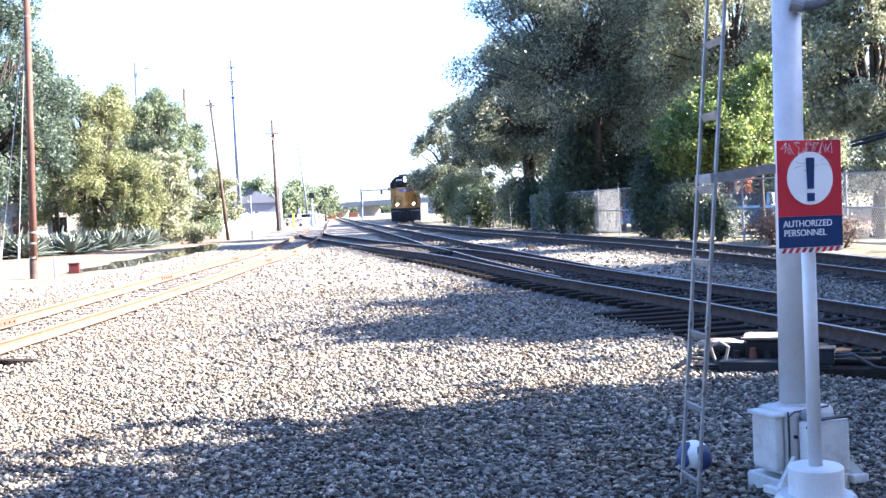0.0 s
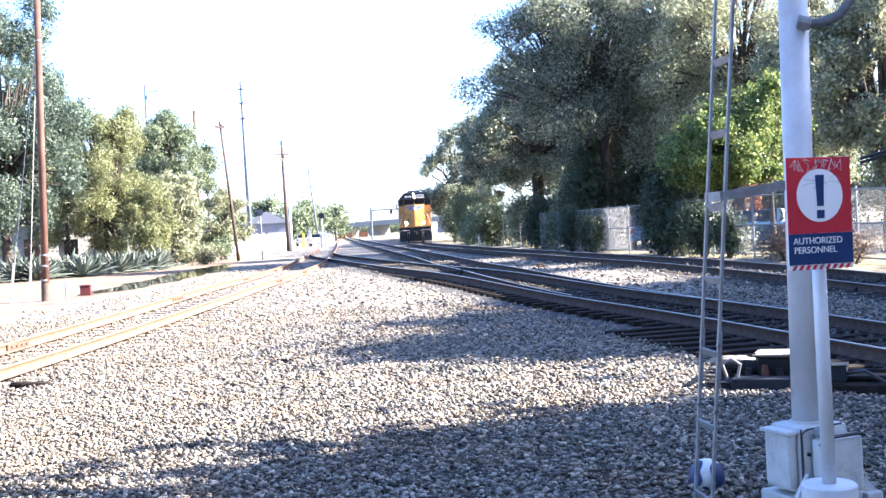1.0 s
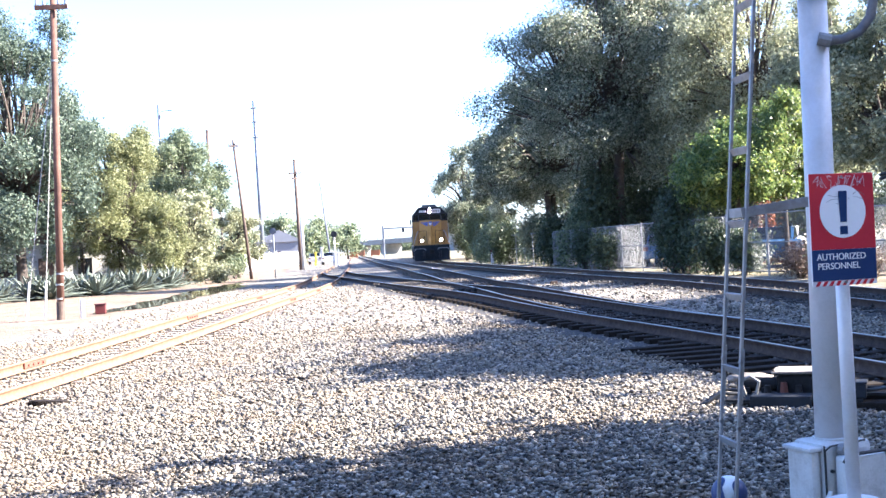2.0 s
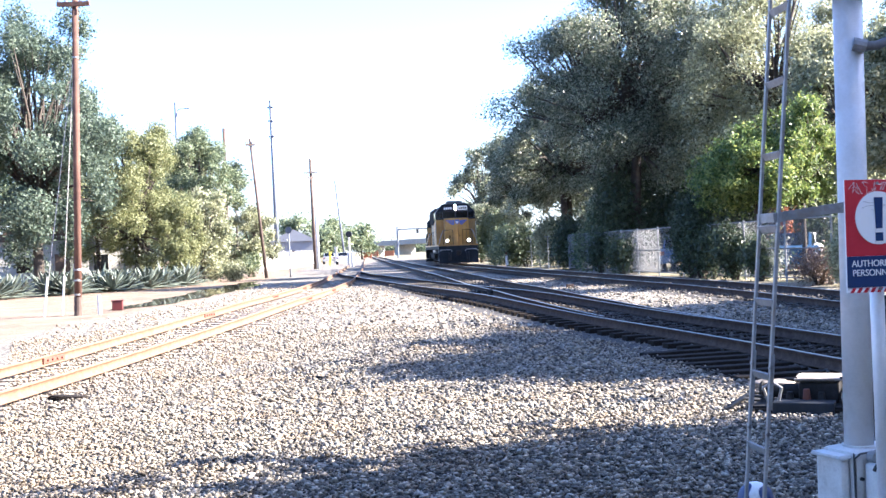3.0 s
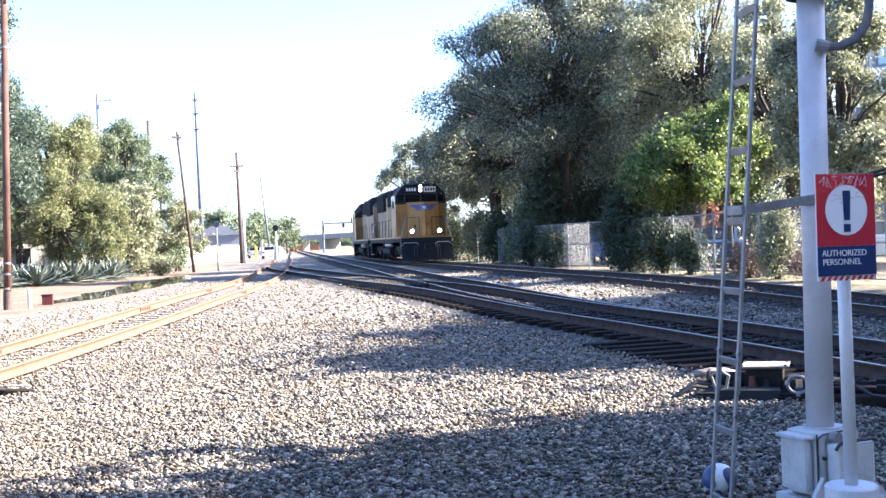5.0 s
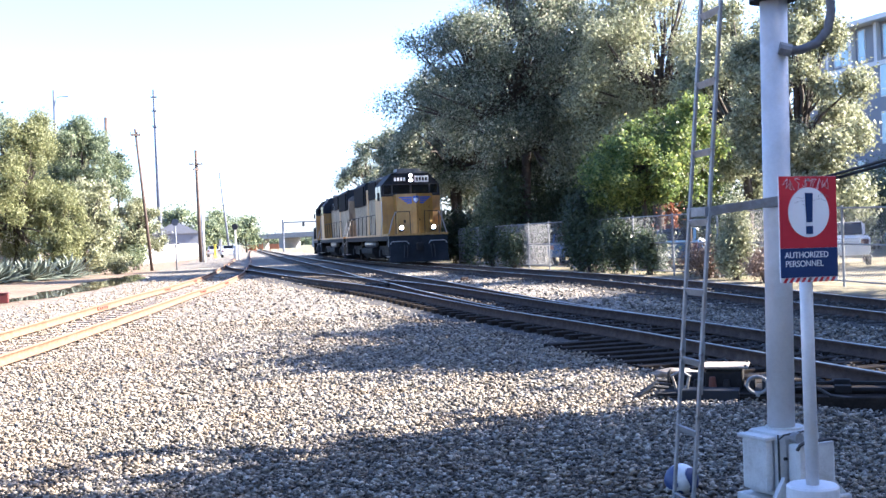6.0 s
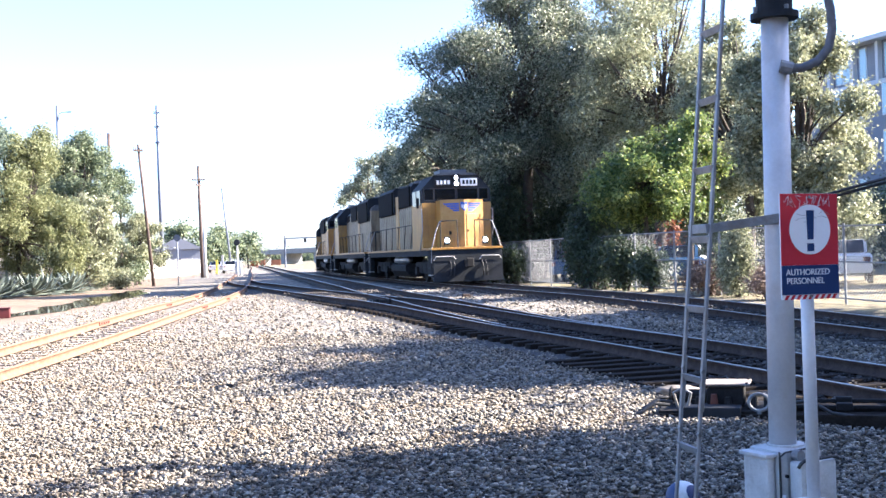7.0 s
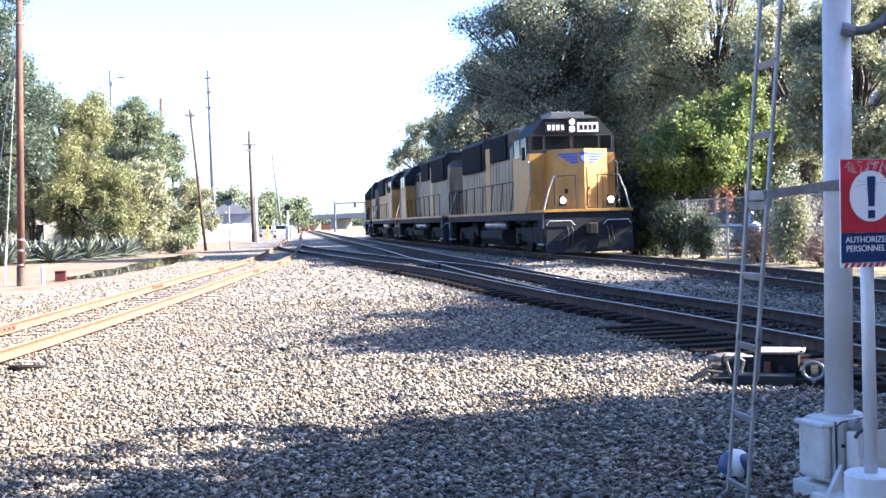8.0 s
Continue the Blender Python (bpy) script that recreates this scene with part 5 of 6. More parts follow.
bush("bush", "dry brown weeds tangled along the fence", 8.2, 29.9, 0.8, 0.8, DRY, 3500, 0.07, 63)
bush("bush", "dry brown weeds along the fence", 7.2, 32.6, 1.0, 0.8, DRY, 4500, 0.08, 64)
bush("bush", "dry grass along the fence", 11.0, 25.6, 0.5, 0.9, DRY, 1800, 0.1, 65)
bush("bush", "small rust-red shrub behind the fence", 5.0, 45.5, 2.3, 0.3, RUST_LEAF, 900, 0.16, 66)
bush("bush", "small rust-red shrub behind the fence", 8.7, 46, 2.6, 0.35, RUST_LEAF, 700, 0.16, 67)
bush("bush", "rust-red shrub beside the olive tree", 16.2, 32, 4.2, 0.7, RUST_LEAF, 1800, 0.18, 68)

# trees on the street side
tree("eucalyptus_tree", "tall dense blue-green tree behind the agaves", -26.6, 56, 15.6, 4.7, 0.8, EUCALYPT, 95000, 0.16, 31, 0.3, 24)
tree("eucalyptus_tree", "tall dense blue-green tree behind the agaves", -31.5, 52, 13.0, 4.0, 2.0, DARK_GREEN, 22000, 0.3, 32, 0.3, 18)
tree("willow_tree", "yellowing feathery tree leaning over the agaves", -24.2, 63, 9.7, 3.4, 0.1, YELLOWING, 75000, 0.13, 33, 0.18, 20)
tree("oak_tree", "grey-green tree beside the sandy street", -23.7, 73, 10.3, 3.2, 0.2, GREY_GREEN, 65000, 0.15, 34, 0.2, 18)
tree("oak_tree", "grey-green tree behind the yellowing tree", -31.5, 84, 9.9, 5.2, 1.0, GREY_GREEN, 40000, 0.2, 35, 0.25, 16)
tree("oak_tree", "dull green tree behind the street trees", -38.5, 80, 11.0, 5.0, 2.0, GREY_GREEN, 22000, 0.32, 36, 0.25, 16)
tree("pine_tree", "dark round-headed pine on a bare trunk", -31.6, 97, 12.0, 1.5, 8.4, DARK_GREEN, 8000, 0.26, 37, 0.16, 7)
tree("palm_tree", "small tufted tree on a thin bare trunk", -29.6, 101, 9.9, 0.9, 8.4, DARK_GREEN, 3000, 0.26, 38, 0.12, 4)
tree("oak_tree", "small green tree at the end of the street trees", -21.9, 79, 5.2, 1.9, 0.2, OLIVE, 20000, 0.15, 39, 0.12, 10)
tree("oak_tree", "small olive-green tree in the street planting", -21.6, 67, 6.4, 2.0, 0.2, OLIVE, 14000, 0.18, 141, 0.1, 12)
tree("oak_tree", "grey-green tree crowding the yellowing tree", -28.0, 66.5, 10.8, 3.0, 0.4, GREY_GREEN, 36000, 0.15, 142, 0.16, 14)
tree("willow_tree", "low yellow-green feathery tree beside the agaves", -21.4, 62.5, 4.6, 1.7, 0.1, YELLOWING, 18000, 0.12, 143, 0.08, 10)
tree("oak_tree", "slender grey-green tree between its neighbours", -25.6, 77, 9.8, 2.4, 0.4, OLIVE, 24000, 0.15, 144, 0.14, 12)
bush("hedge", "clipped dark green hedge beside the street", -23.0, 73.5, 1.0, 1.4, DARK_GREEN, 4500, 0.12, 70, blobs=9)
bush("bush", "low pale shrub at the edge of the street", -19.6, 66.5, 1.3, 0.8, OLIVE, 2500, 0.14, 71)
bush("bush", "low green shrub at the edge of the street", -21.6, 77, 1.6, 1.2, GREY_GREEN, 3000, 0.16, 72)
for i, (x, y, h, s) in enumerate(((-47, 196, 8.5, 4.2), (-42, 205, 7.8, 4.0), (-38.5, 212, 6.8, 3.6), (-40, 190, 5.4, 3.0), (-53, 190, 7.0, 4.0))):
    tree("street_tree", "distant rounded street tree in full green leaf", x, y, h, s, 1.2, GREY_GREEN, 6000, 0.5, 80 + i, 0.2, 10)


def agave(x, y, size, seed):
    rng = random.Random(seed)
    t = thing("agave", "blue-green agave with long pointed leaves on sandy ground", "agave", "row of agaves", m=pose(x, y, land(x, y), 0, 0, rng.uniform(0, 360)))
    for k in range(38):
        a = k * 2.4
        up = 0.2 + 1.05 * (k / 38) + rng.uniform(-0.1, 0.1)
        length = size * rng.uniform(0.8, 1.15)
        bm = bmesh.new()
        d = Vector((math.cos(a) * math.cos(up), math.sin(a) * math.cos(up), math.sin(up)))
        side = Vector((-math.sin(a), math.cos(a), 0))
        nrm = side.cross(d)
        prev = None
        for j, (f, w) in enumerate(((0, 0.035), (0.25, 0.06), (0.6, 0.052), (0.85, 0.028), (1.0, 0.003))):
            c = d * length * f + Vector((0, 0, -0.18 * length * f * f))
            row = [bm.verts.new(c - side * w * size), bm.verts.new(c - nrm * w * 0.45 * size), bm.verts.new(c + side * w * size), bm.verts.new(c + nrm * w * 0.12 * size)]
            if prev:
                for q in range(4):
                    bm.faces.new((prev[q], prev[(q + 1) % 4], row[(q + 1) % 4], row[q]))
            prev = row
        part("leaf", bm, AGAVE, t)
    return t


arng = random.Random(9)
masters = [agave(-22.6, 50.5, 1.6, 1), agave(-21.7, 53.4, 1.4, 2)]
for i in range(22):
    f = i / 21
    x, y = -24.6 + 5.0 * f + arng.uniform(-0.4, 0.4) - (1.6 if i % 2 else 0), 47.5 + 13.5 * f + arng.uniform(-0.7, 0.7)
    copy_thing(masters[i % 2], pose(x, y, land(x, y), arng.uniform(-6, 6), arng.uniform(-6, 6), arng.uniform(0, 360)))


# ---- poles and wires ----
def pole(name, label, x, y, height, r0, r1, mat, top=None, arms=(), z0=None):
    t = thing(name, label, "pole", m=pose(x, y, land(x, y)))
    top = top or (0, 0)
    part("shaft", tb([(0, 0, -0.3), (top[0] * 0.5, top[1] * 0.5, height / 2), (top[0], top[1], height)], [r0, (r0 + r1) / 2, r1], 14), mat, t, smooth=True)
    for z, w, turn in arms:
        cx, cy = top[0] * z / height, top[1] * z / height
        arm = part("crossarm", bx(-w, w, -0.05, 0.05, -0.06, 0.06, m=Matrix.Translation((cx, cy - r1 - 0.04, z)) @ Matrix.Rotation(radians(turn), 4, "Z")), mat, t)
        for s in (-0.9, -0.45, 0.45, 0.9):
            c = Matrix.Rotation(radians(turn), 4, "Z") @ Vector((s * w, 0, 0))
            part("insulator", tb([(cx + c.x, cy + c.y - r1 - 0.04, z + 0.06), (cx + c.x, cy + c.y - r1 - 0.04, z + 0.2)], [0.05, 0.035], 8), STEEL_POLE, arm)
    return t


left_pole = pole("utility_pole", "red-brown timber utility pole with a crossarm and guy wires", -13.4, 31, 8.95, 0.105, 0.085, POLE_WOOD, (0.3, 0), ((8.7, 0.45, 8),))
for z in (0.55, 0.95, 1.25, 7.2):
    part("band", tb([(0.3 * z / 8.75, 0, z), (0.3 * z / 8.75, 0, z + 0.05)], 0.112 - 0.0026 * z, 14), GALV, left_pole)
part("wrap", tb([(0, 0, -0.2), (0.02, 0, 0.5)], 0.114, 14), DARK_POLE, left_pole, "dark wrapped foot")
for dx, dy in ((-0.62, 0.35), (-0.9, -0.2)):
    g = part("guy_wire", tb([(0.2, 0, 7.4), (dx, dy, 0.0)], 0.011, 5), RAIL_PAINT, left_pole)
    part("guy_guard", tb([(dx + 0.12, dy * 0.85, 1.1), (dx, dy, 0.0)], 0.032, 8), WHITE_PAINT, g, "white plastic guy guard")
pole("utility_pole", "dark leaning timber utility pole beside the siding", -19.05, 72, 9.0, 0.11, 0.075, DARK_POLE, (-0.75, 0), ((8.6, 0.3, 30),))
pole("steel_pole", "very tall slender grey steel transmission pole", -33.4, 130, 19.5, 0.29, 0.17, STEEL_POLE, (-0.1, 0), ((18.6, 0.35, 0), (17.0, 0.3, 0), (15.2, 0.3, 0)))
pd = pole("utility_pole", "timber distribution pole with a crossarm and pale lower half", -23.3, 105, 10.3, 0.17, 0.13, DARK_POLE, (-0.1, 0), ((9.0, 0.6, 20), (8.5, 0.35, 60)))
pole("street_lamp", "white round street light column", -22.8, 104, 5.4, 0.16, 0.13, WHITE_PAINT)
pole("utility_pole", "tall timber pole rising behind the street trees", -33.2, 110, 14.2, 0.22, 0.15, DARK_POLE, (0.1, 0), ((12.0, 0.2, 0),))
pole("utility_pole", "reddish timber pole rising behind the street trees", -34.0, 112, 9.5, 0.18, 0.14, POLE_WOOD)
lampost = pole("street_lamp", "tall grey steel street light with a short arm", -48.4, 140, 21.3, 0.26, 0.18, STEEL_POLE)
part("lamp_arm", tb([(0, 0, 20.2), (0.6, 0, 20.45), (1.3, 0, 20.45)], 0.05, 6), STEEL_POLE, lampost)
part("lamp_head", bx(1.1, 1.8, -0.1, 0.1, 20.4, 20.52, bevel=0.02), STEEL_POLE, lampost)
pole("utility_pole", "slender leaning distant pole beside the tracks", -33.4, 170, 12.4, 0.17, 0.12, STEEL_POLE, (-1.1, 0))
sm = pole("marker_post", "thin grey steel post with a small round sign", -17.5, 72, 2.9, 0.045, 0.045, STEEL_POLE)
part("sign_disc", tb([(0, -0.05, 3.0), (0, -0.03, 3.0)], 0.22, 14), STEEL_POLE, sm)


def dwarf_signal(x, y, h):
    t = thing("railway_signal", "small distant railway signal with a black round head", "signal", m=pose(x, y, land(x, y)))
    part("signal_post", tb([(0, 0, -0.1), (0, 0, h)], 0.08, 10), WHITE_PAINT, t)
    part("signal_head", tb([(0, -0.15, h + 0.2), (0, 0.1, h + 0.2)], 0.3, 18), BLACK_RUBBER, t)
    part("signal_case", bx(-0.3, 0.3, 0.2, 0.6, 0, 1.4, bevel=0.02), WHITE_PAINT, t)


dwarf_signal(-21.0, 110, 3.0)


def cantilever():
    t = thing("signal_gantry", "distant steel signal gantry arching over the tracks", "signal gantry", m=pose(-29.8, 200, 0.35))
    part("gantry_post", tb([(0, 0, 0), (0, 0, 5.6)], 0.18, 8), STEEL_POLE, t)
    part("gantry_arm", bx(0, 9, -0.1, 0.1, 5.0, 5.2), STEEL_POLE, t)
    part("signal_lamp", bx(3.4, 3.8, -0.2, 0.2, 4.3, 5.0, bevel=0.05), BLACK_RUBBER, t)


cantilever()


def cable():
    pts = []
    for i in range(13):
        f = i / 12
        pts.append((3.0 + 8.0 * f, 9.4 + 1.0 * f, 2.1 + 2.3 * f - 0.5 * f * (1 - f)))
    for k in range(2):
        t = thing("overhead_cable", "black overhead cable strung past the signal mast", "cable")
        part("strand", tb([(x, y, z + 0.03 * k + 0.004 * k * i) for i, (x, y, z) in enumerate(pts)], 0.014, 6), WIRE, t)


cable()


# ---- small things by the siding ----
def relay_box():
    t = thing("relay_box", "small red painted metal box on the sandy ground", "box", m=pose(-13.1, 33.1, land(0, 33.1), 0, 0, 15))
    part("case", bx(-0.15, 0.15, -0.13, 0.13, -0.02, 0.26, bevel=0.02), RED_PLASTIC, t)
    part("lid", bx(-0.17, 0.17, -0.15, 0.15, 0.26, 0.29, bevel=0.01), RED_PLASTIC, t)


relay_box()
stub = thing("bollard", "short white plastic marker stub on the sand", "marker", m=pose(-12.85, 31.2, land(0, 31.2)))
part("stub", tb([(0, 0, -0.05), (0, 0, 0.5), (0, 0, 0.53)], [0.06, 0.06, 0.04], 10), WHITE_PAINT, stub)
mark = thing("marker_post", "short white marker post beside the main track", "marker", m=pose(-4.0, 80, land(0, 80)))
part("post", bx(-0.1, 0.1, -0.04, 0.04, -0.05, 0.8, bevel=0.01), WHITE_PAINT, mark)
part("reflector", bx(-0.11, 0.11, -0.05, -0.042, 0.82, 1.0), RED_PLASTIC, mark)


def puddle():
    line = curve_through([(-12.9, 33), (-13.4, 37), (-13.9, 42), (-14.7, 48), (-16.0, 56), (-17.4, 63)], 0.5)
    verts, n = [], len(line)
    for i, p in enumerate(line):
        w = (0.25 + 1.0 * math.sin(math.pi * i / (n - 1))) * (1 + 0.7 * noise.noise((p.y * 0.35, 2.2, 0)))
        c = 0.5 * noise.noise((p.y * 0.4, 7.7, 0))
        verts += [(p.x - w + c, p.y, 0.351), (p.x + w * 0.8 + c, p.y, 0.351)]
    faces = [(2 * i, 2 * i + 1, 2 * i + 3, 2 * i + 2) for i in range(n - 1)]
    ob = new("puddle", numpy_mesh("puddle", np.array(verts), np.array(faces), WATER))
    tagged(ob, "shallow muddy puddle lying between street and siding", "puddle", kind="structure")


puddle()


# ---- fence and parked cars ----
FENCE = [(-3.2, 78), (-0.6, 66), (1.9, 55), (3.3, 48.5), (5.2, 41), (7.5, 33), (9.6, 26.6), (12.3, 18), (17.2, 3), (20, -8)]


def fence():
    t = thing("fence", "weathered grey steel chain-link fence along the tracks", "fence", kind="structure")
    line = curve_through(FENCE, 0.25)
    run, last, posts = 0.0, line[0], [line[0]]
    for p in line[1:]:
        run += (p - last).length
        last = p
        if run >= 2.6:
            posts.append(p)
            run = 0.0
    for k, p in enumerate(posts):
        z = land(p.x, p.y)
        ob = part("post", tb([(p.x, p.y, z - 0.1), (p.x, p.y, z + 1.92)], 0.032, 8), FENCE_METAL, t)
    wires = {}
    for a, b in zip(posts, posts[1:]):
        d = b - a
        u = d.normalized()
        za, zb = land(a.x, a.y), land(b.x, b.y)
        for h in (1.86, 1.0, 0.12):
            part("rail", tb([(a.x, a.y, za + h), (b.x, b.y, zb + h)], 0.02, 6), FENCE_METAL, t)
        mid_y = (a.y + b.y) / 2
        if 14 < mid_y < 62:
            # woven wire as one net between two posts
            bm = bmesh.new()
            step = 0.1
            L = d.length
            for sgn in (1, -1):
                x = -1.8
                while x < L:
                    pts = []
                    for h in (0.0, 1.74):
                        pts.append((x + (h if sgn > 0 else 1.74 - h), h))
                    (x0, h0), (x1, h1) = pts
                    if x1 < x0:
                        x0, h0, x1, h1 = x1, h1, x0, h0
                    f0, f1 = max(0, (0 - x0) / (x1 - x0)), min(1, (L - x0) / (x1 - x0))
                    if f1 > f0:
                        g = [(x0 + (x1 - x0) * f, h0 + (h1 - h0) * f) for f in (f0, f1)]
                        tube(bm, [(a.x + u.x * gx, a.y + u.y * gx, za + 0.1 + gh) for gx, gh in g], 0.0035 if mid_y < 45 else 0.006, 3, False)
                    x += step
            part("wire_net", bm, FENCE_METAL, t)


fence()


def car(name, label, x, y, turn, paint):
    t = thing(name, label, "car", "cars parked behind the fence", m=pose(x, y, land(x, y), 0, 0, turn))
    body = prism([(-2.15, 0.35), (2.15, 0.35), (2.2, 0.6), (2.1, 0.85), (1.2, 0.95), (-1.9, 1.0), (-2.15, 0.9)], -0.86, 0.86)
    bmesh.ops.bevel(body, geom=list(body.edges), offset=0.06, segments=2, affect="EDGES")
    part("body", body, paint, t)
    cab = prism([(-1.75, 0.97), (1.05, 0.95), (0.45, 1.42), (-1.15, 1.45)], -0.72, 0.72)
    bmesh.ops.bevel(cab, geom=list(cab.edges), offset=0.07, segments=2, affect="EDGES")
    c = part("cabin", cab, paint, t)
    for s in (-1, 1):
        part("side_glass", prism([(-1.5, 1.02), (0.8, 1.02), (0.38, 1.36), (-1.08, 1.38)], s * 0.71, s * 0.728), DARK_GLASS, c)
        for wx in (-1.3, 1.35):
            w = part("wheel", tb([(wx, s * 0.7, 0.32), (wx, s * 0.88, 0.32)], 0.32, 20), TYRE, t)
            part("hubcap", tb([(wx, s * 0.88, 0.32), (wx, s * 0.89, 0.32)], 0.2, 14), GALV, w)
    part("windscreen", prism([(0.5, 1.4), (1.02, 1.0), (1.05, 1.02), (0.53, 1.42)], -0.62, 0.62), DARK_GLASS, c)
    part("rear_glass", prism([(-1.2, 1.42), (-1.7, 1.02), (-1.73, 1.04), (-1.23, 1.44)], -0.62, 0.62), DARK_GLASS, c)
    for s in (-1, 1):
        part("headlamp", bx(2.1, 2.2, s * 0.66 - 0.15, s * 0.66 + 0.15, 0.62, 0.76, bevel=0.02), WING_WHITE, t)
        part("tail_lamp", bx(-2.17, -2.1, s * 0.68 - 0.12, s * 0.68 + 0.12, 0.7, 0.88, bevel=0.02), RED_PLASTIC, t)


car("car", "blue car parked behind the wire fence", 5.6, 53, 75, CAR_BLUE)
car("car", "silver car parked behind the wire fence", 8.2, 48.8, 75, CAR_SILVER)
car("car", "blue car parked in the shade behind the fence", 8.7, 44.0, 75, CAR_BLUE)
car("car", "white car parked in the shade behind the fence", 10.2, 50.5, 75, CAR_WHITE)
car("car", "silver car parked behind the wire fence", 15.0, 35.0, 72, CAR_SILVER)
car("car", "white car parked behind the wire fence", 13.4, 39.5, 72, CAR_WHITE)


# ---- buildings and distance ----
def apartments():
    """Five storeys; the long face looks over the tracks."""
    turn = math.degrees(math.atan2(-8.0, 2.75))
    t = thing("apartment_building", "grey five-storey apartment block with pale top floor", "building", m=pose(28.8, 92.8, 0.35, 0, 0, turn))
    L, D, H = 46.0, 16.0, 16.1
    wall = part("wall", bx(0, L, 0, D, -0.3, H - 2.9), APT_GREY, t)
    top = part("top_storey", bx(0.3, L, 0.35, D - 0.3, H - 2.9, H), APT_GREY, t, "recessed top storey between pale piers")
    part("roof", bx(-0.7, L + 0.5, -0.8, D + 0.6, H, H + 0.35), APT_TRIM, t, "thin overhanging roof slab")
    part("string_course", bx(-0.1, L, -0.14, 0.2, H - 3.2, H - 2.88), APT_TRIM, t)
    rng = random.Random(4)
    for s in range(5):
        z = 0.2 + 3.45 * s if s < 4 else H - 2.6
        for k in range(16):
            x = 0.8 + k * 2.8
            w = 1.75 if k % 2 else 0.85
            y = 0.0 if s < 4 else 0.35
            win = part("window", bx(x, x + w, y - 0.05, y + 0.1, z, z + (2.4)), APT_TRIM, t)
            n = 2 if w > 1.5 else 1
            for j in range(n):
                part("pane", bx(x + 0.07 + j * w / n, x + (j + 1) * w / n - 0.07, y - 0.07, y - 0.052, z + 0.08, z + (2.32)), WINDOW, win)
            if s == 4:
                part("pier", bx(x - 0.6, x - 0.3, -0.05, 0.36, H - 2.9, H - 0.01), APT_TRIM, t)
        for k in range(4):
            y = 1.6 + k * 3.8
            x = 0.0 if s < 4 else 0.3
            win = part("window", bx(x - 0.05, x + 0.1, y, y + 1.5, z, z + 2.4), APT_TRIM, t)
            part("pane", bx(x - 0.07, x - 0.052, y + 0.08, y + 1.42, z + 0.08, z + 2.32), WINDOW, win)
    for k in range(6):
        part("wall_lamp", bx(3.2 + k * 6.8, 3.5 + k * 6.8, -0.2, 0.0, 10.0, 10.3, bevel=0.03), LOCO_GREY, t)


apartments()


def house(name, label, x, y, w, d, h, roof, turn, wall_mat, roof_mat):
    t = thing(name, label, "building", m=pose(x, y, land(x, y), 0, 0, turn))
    wall = part("wall", bx(-w / 2, w / 2, -d / 2, d / 2, -0.2, h), wall_mat, t)
    part("roof", prism([(-w / 2 - 0.3, h), (w / 2 + 0.3, h), (0, h + roof)], -d / 2 - 0.3, d / 2 + 0.3), roof_mat, t)
    for k in (-0.25, 0.25):
        win = part("window", bx(k * w - 0.5, k * w + 0.5, -d / 2 - 0.06, -d / 2 + 0.05, 0.9, 2.0), WALL_WHITE, t)
        part("pane", bx(k * w - 0.42, k * w + 0.42, -d / 2 - 0.08, -d / 2 - 0.062, 0.98, 1.92), DARK_GLASS, win)
    part("door", bx(-0.45, 0.45, -d / 2 - 0.05, -d / 2 + 0.05, 0, 2.05), DARK_POLE, t)


house("house", "white rendered house half hidden behind street trees", -31.5, 70, 9, 7, 2.9, 1.6, 20, WALL_WHITE, DARK_POLE)
house("warehouse", "blue-grey gabled shed beyond the white wall", -46, 190, 7.5, 12, 3.6, 2.0, 12, WALL_GREY, WALL_GREY)


def white_wall():
    t = thing("boundary_wall", "long low white rendered wall beside the street", "wall", kind="structure")
    pts = [(-29.6, 108), (-29.9, 125), (-33, 145), (-37, 165)]
    for a, b in zip(pts, pts[1:]):
        d = Vector((b[0] - a[0], b[1] - a[1], 0))
        n = 5
        for k in range(n):
            m = Matrix.Translation((a[0] + d.x * (k + 0.5) / n, a[1] + d.y * (k + 0.5) / n, 0.35)) @ Matrix.Rotation(math.atan2(d.y, d.x), 4, "Z")
            part("wall_panel", bx(-d.length / n / 2, d.length / n / 2, -0.1, 0.1, -0.1, 1.7, m=m), WALL_WHITE, t)
            part("pillar", bx(-0.15, 0.15, -0.16, 0.16, -0.1, 1.9, m=m @ Matrix.Translation((-d.length / n / 2, 0, 0))), WALL_WHITE, t)


white_wall()


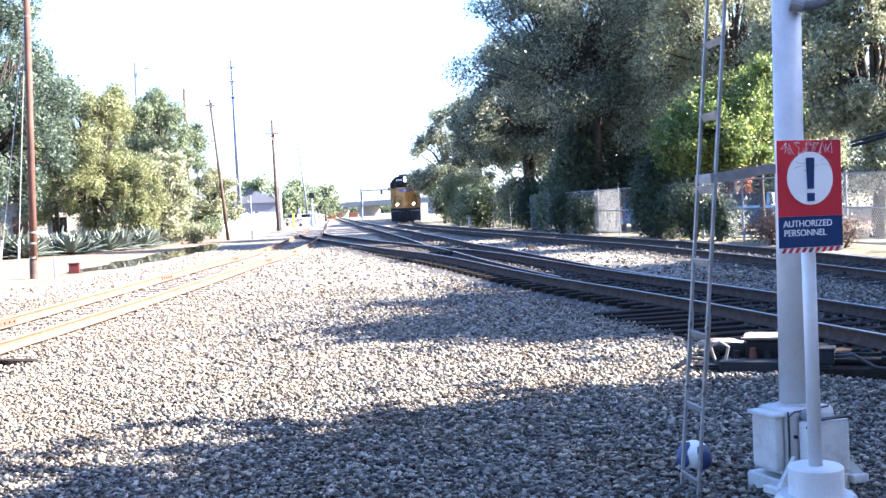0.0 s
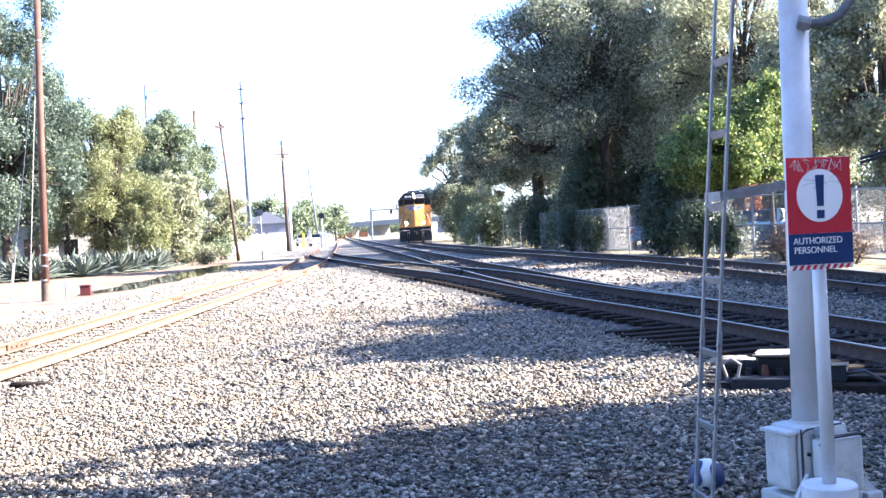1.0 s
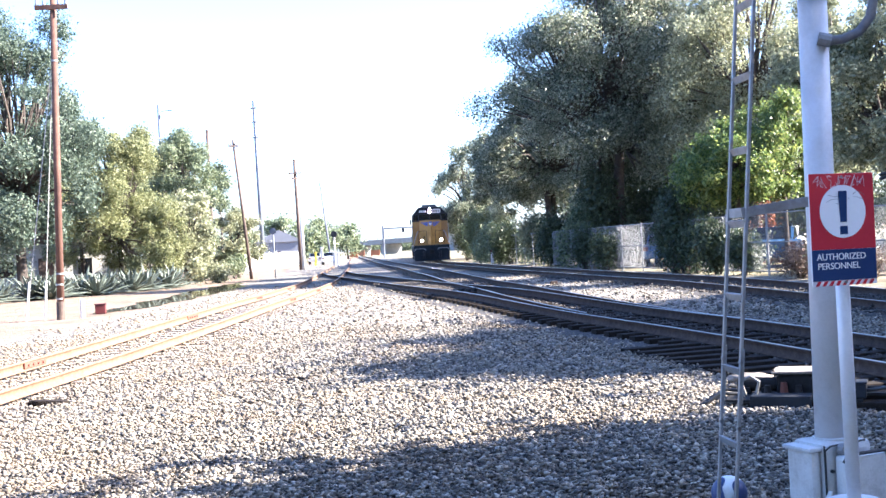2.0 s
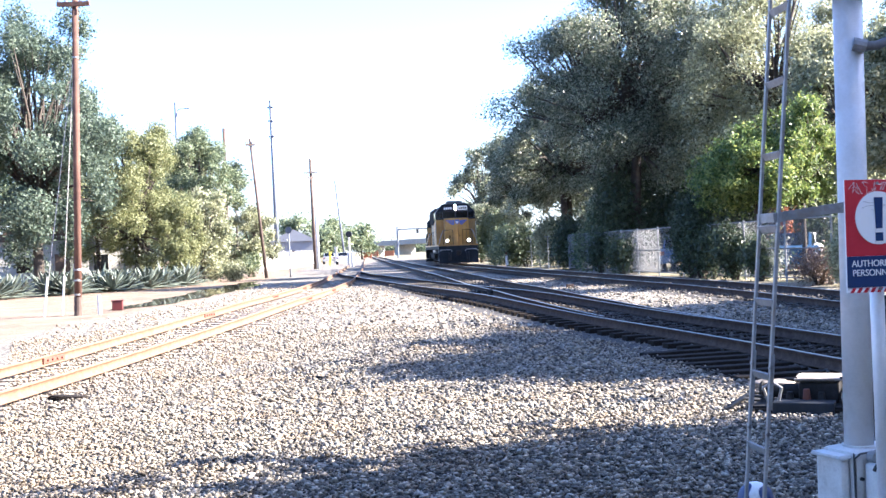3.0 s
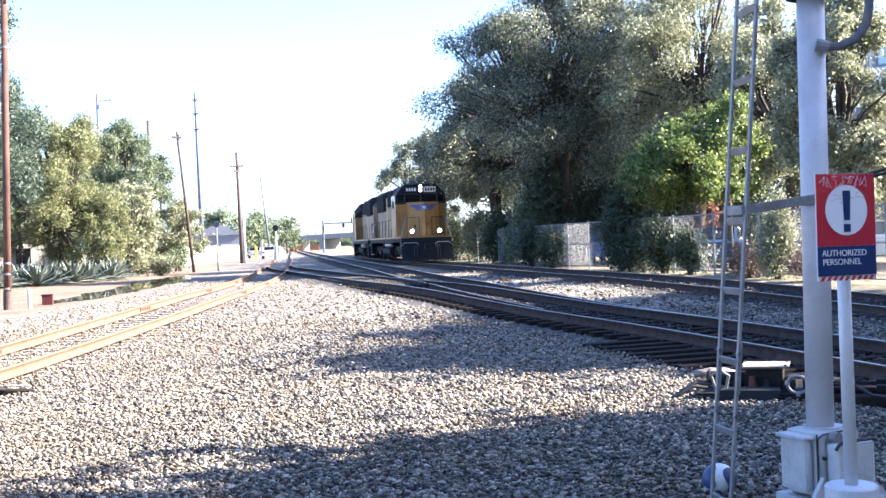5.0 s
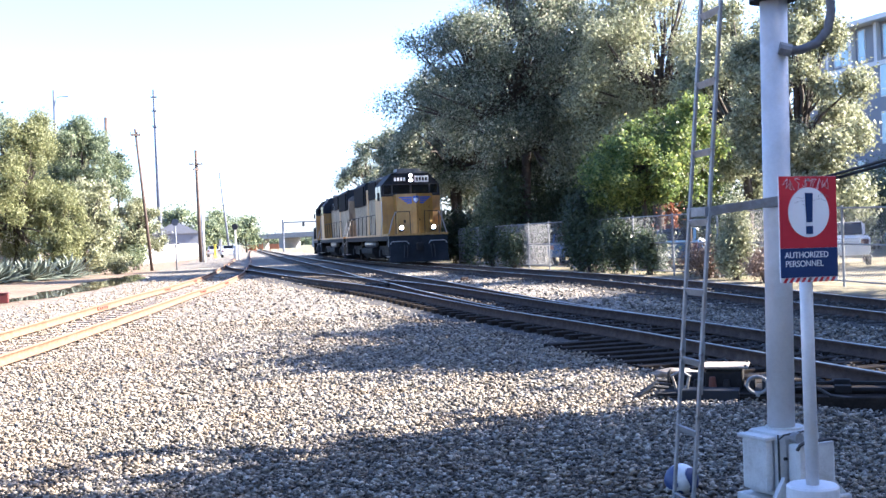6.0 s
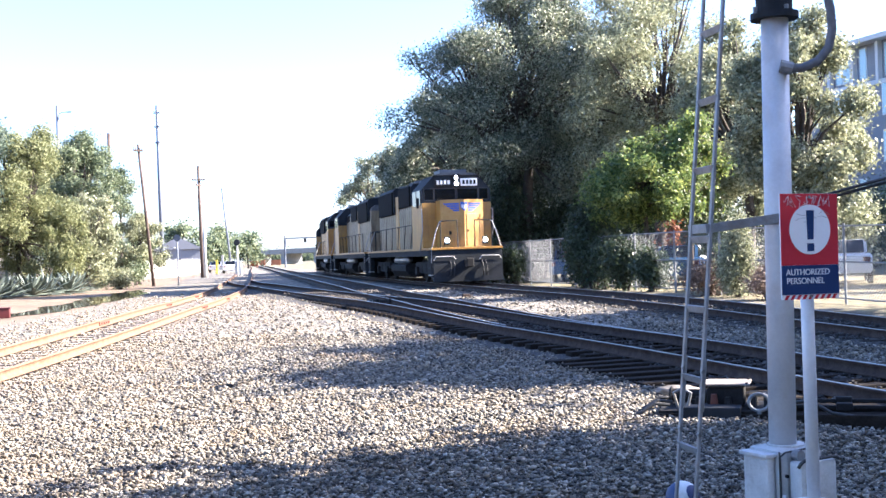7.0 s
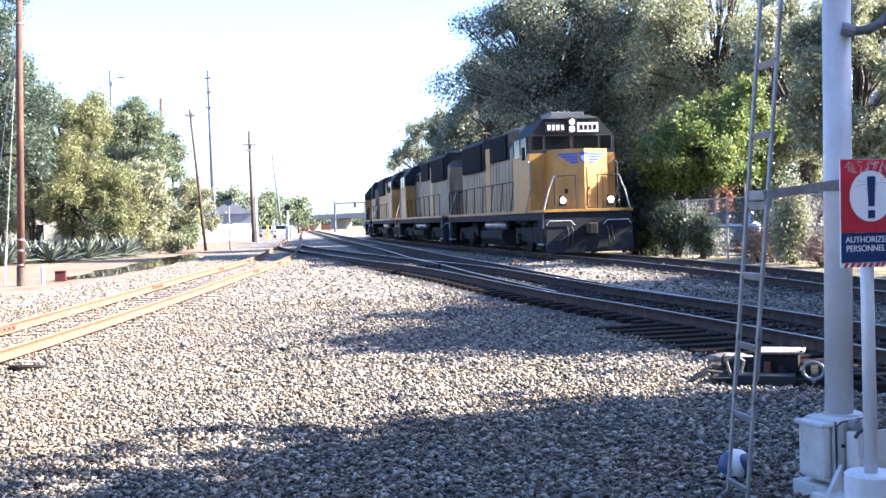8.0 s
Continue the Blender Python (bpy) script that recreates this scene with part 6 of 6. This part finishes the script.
def far_clutter():
    for i, (x, y, w, h, m, lab) in enumerate(((-38, 215, 1.6, 1.3, ORANGE, "orange work barrier standing far down the line"), (-37, 235, 2.0, 1.4, ORANGE, "orange work barrier standing far down the line"),
                                              (-43, 250, 2.4, 1.6, ORANGE, "orange work barrier standing far down the line"), (-27.2, 130, 0.25, 1.6, SIGNAL_YELLOW, "yellow marker panel beside the far crossing"),
                                              (-29.0, 142, 0.3, 2.2, WALL_WHITE, "white marker post beside the far crossing"))):
        t = thing("barrier" if m is ORANGE else "marker_board", lab, "barrier", m=pose(x, y, 0.35))
        part("board", bx(-w / 2, w / 2, -0.06, 0.06, 0.35, h, bevel=0.02), m, t)
        for s in (-1, 1):
            part("leg", bx(s * w * 0.4 - 0.04, s * w * 0.4 + 0.04, -0.2, 0.2, 0, 0.36), m, t)
    car("car", "white car waiting at the far crossing", -26.8, 136, 100, CAR_WHITE)
    car("car", "silver car waiting at the far crossing", -31.5, 150, 100, CAR_SILVER)


far_clutter()


def overpass():
    t = thing("road_bridge", "long concrete road overpass crossing the tracks far off", "bridge", m=pose(-57, 350, 0.35, 0, 0, -34))
    part("deck", prism([(-70, 0.6), (-30, 2.2), (-6, 2.9), (20, 3.2), (140, 3.6), (140, 4.6), (20, 4.2), (-6, 3.9), (-30, 3.1), (-70, 1.5)], -5, 5), CONCRETE, t)
    part("parapet", prism([(-70, 1.5), (-30, 3.1), (-6, 3.9), (20, 4.2), (140, 4.6), (140, 5.0), (20, 4.6), (-6, 4.3), (-30, 3.5), (-70, 1.9)], -5.2, -4.9), CONCRETE, t)
    for x in (-4, 9, 22, 36, 60, 90):
        part("pier", bx(x - 0.7, x + 0.7, -4, 4, -0.5, 3.3), CONCRETE, t)


overpass()
for i, (x, y, w, h) in enumerate(((-160, 620, 60, 9), (-30, 700, 50, 8), (60, 640, 70, 12), (-95, 660, 40, 7))):
    bl = [(rx, 0, h * 0.4, 6, 5, h * 0.45) for rx in np.linspace(-w / 2, w / 2, 14)]
    far = thing("far_trees", "hazy belt of trees on the far horizon", "trees", kind="stuff", m=pose(x, y, 0))
    leaves("foliage", bl, 5000, 1.3, GREY_GREEN, far, 200 + i)

motions()
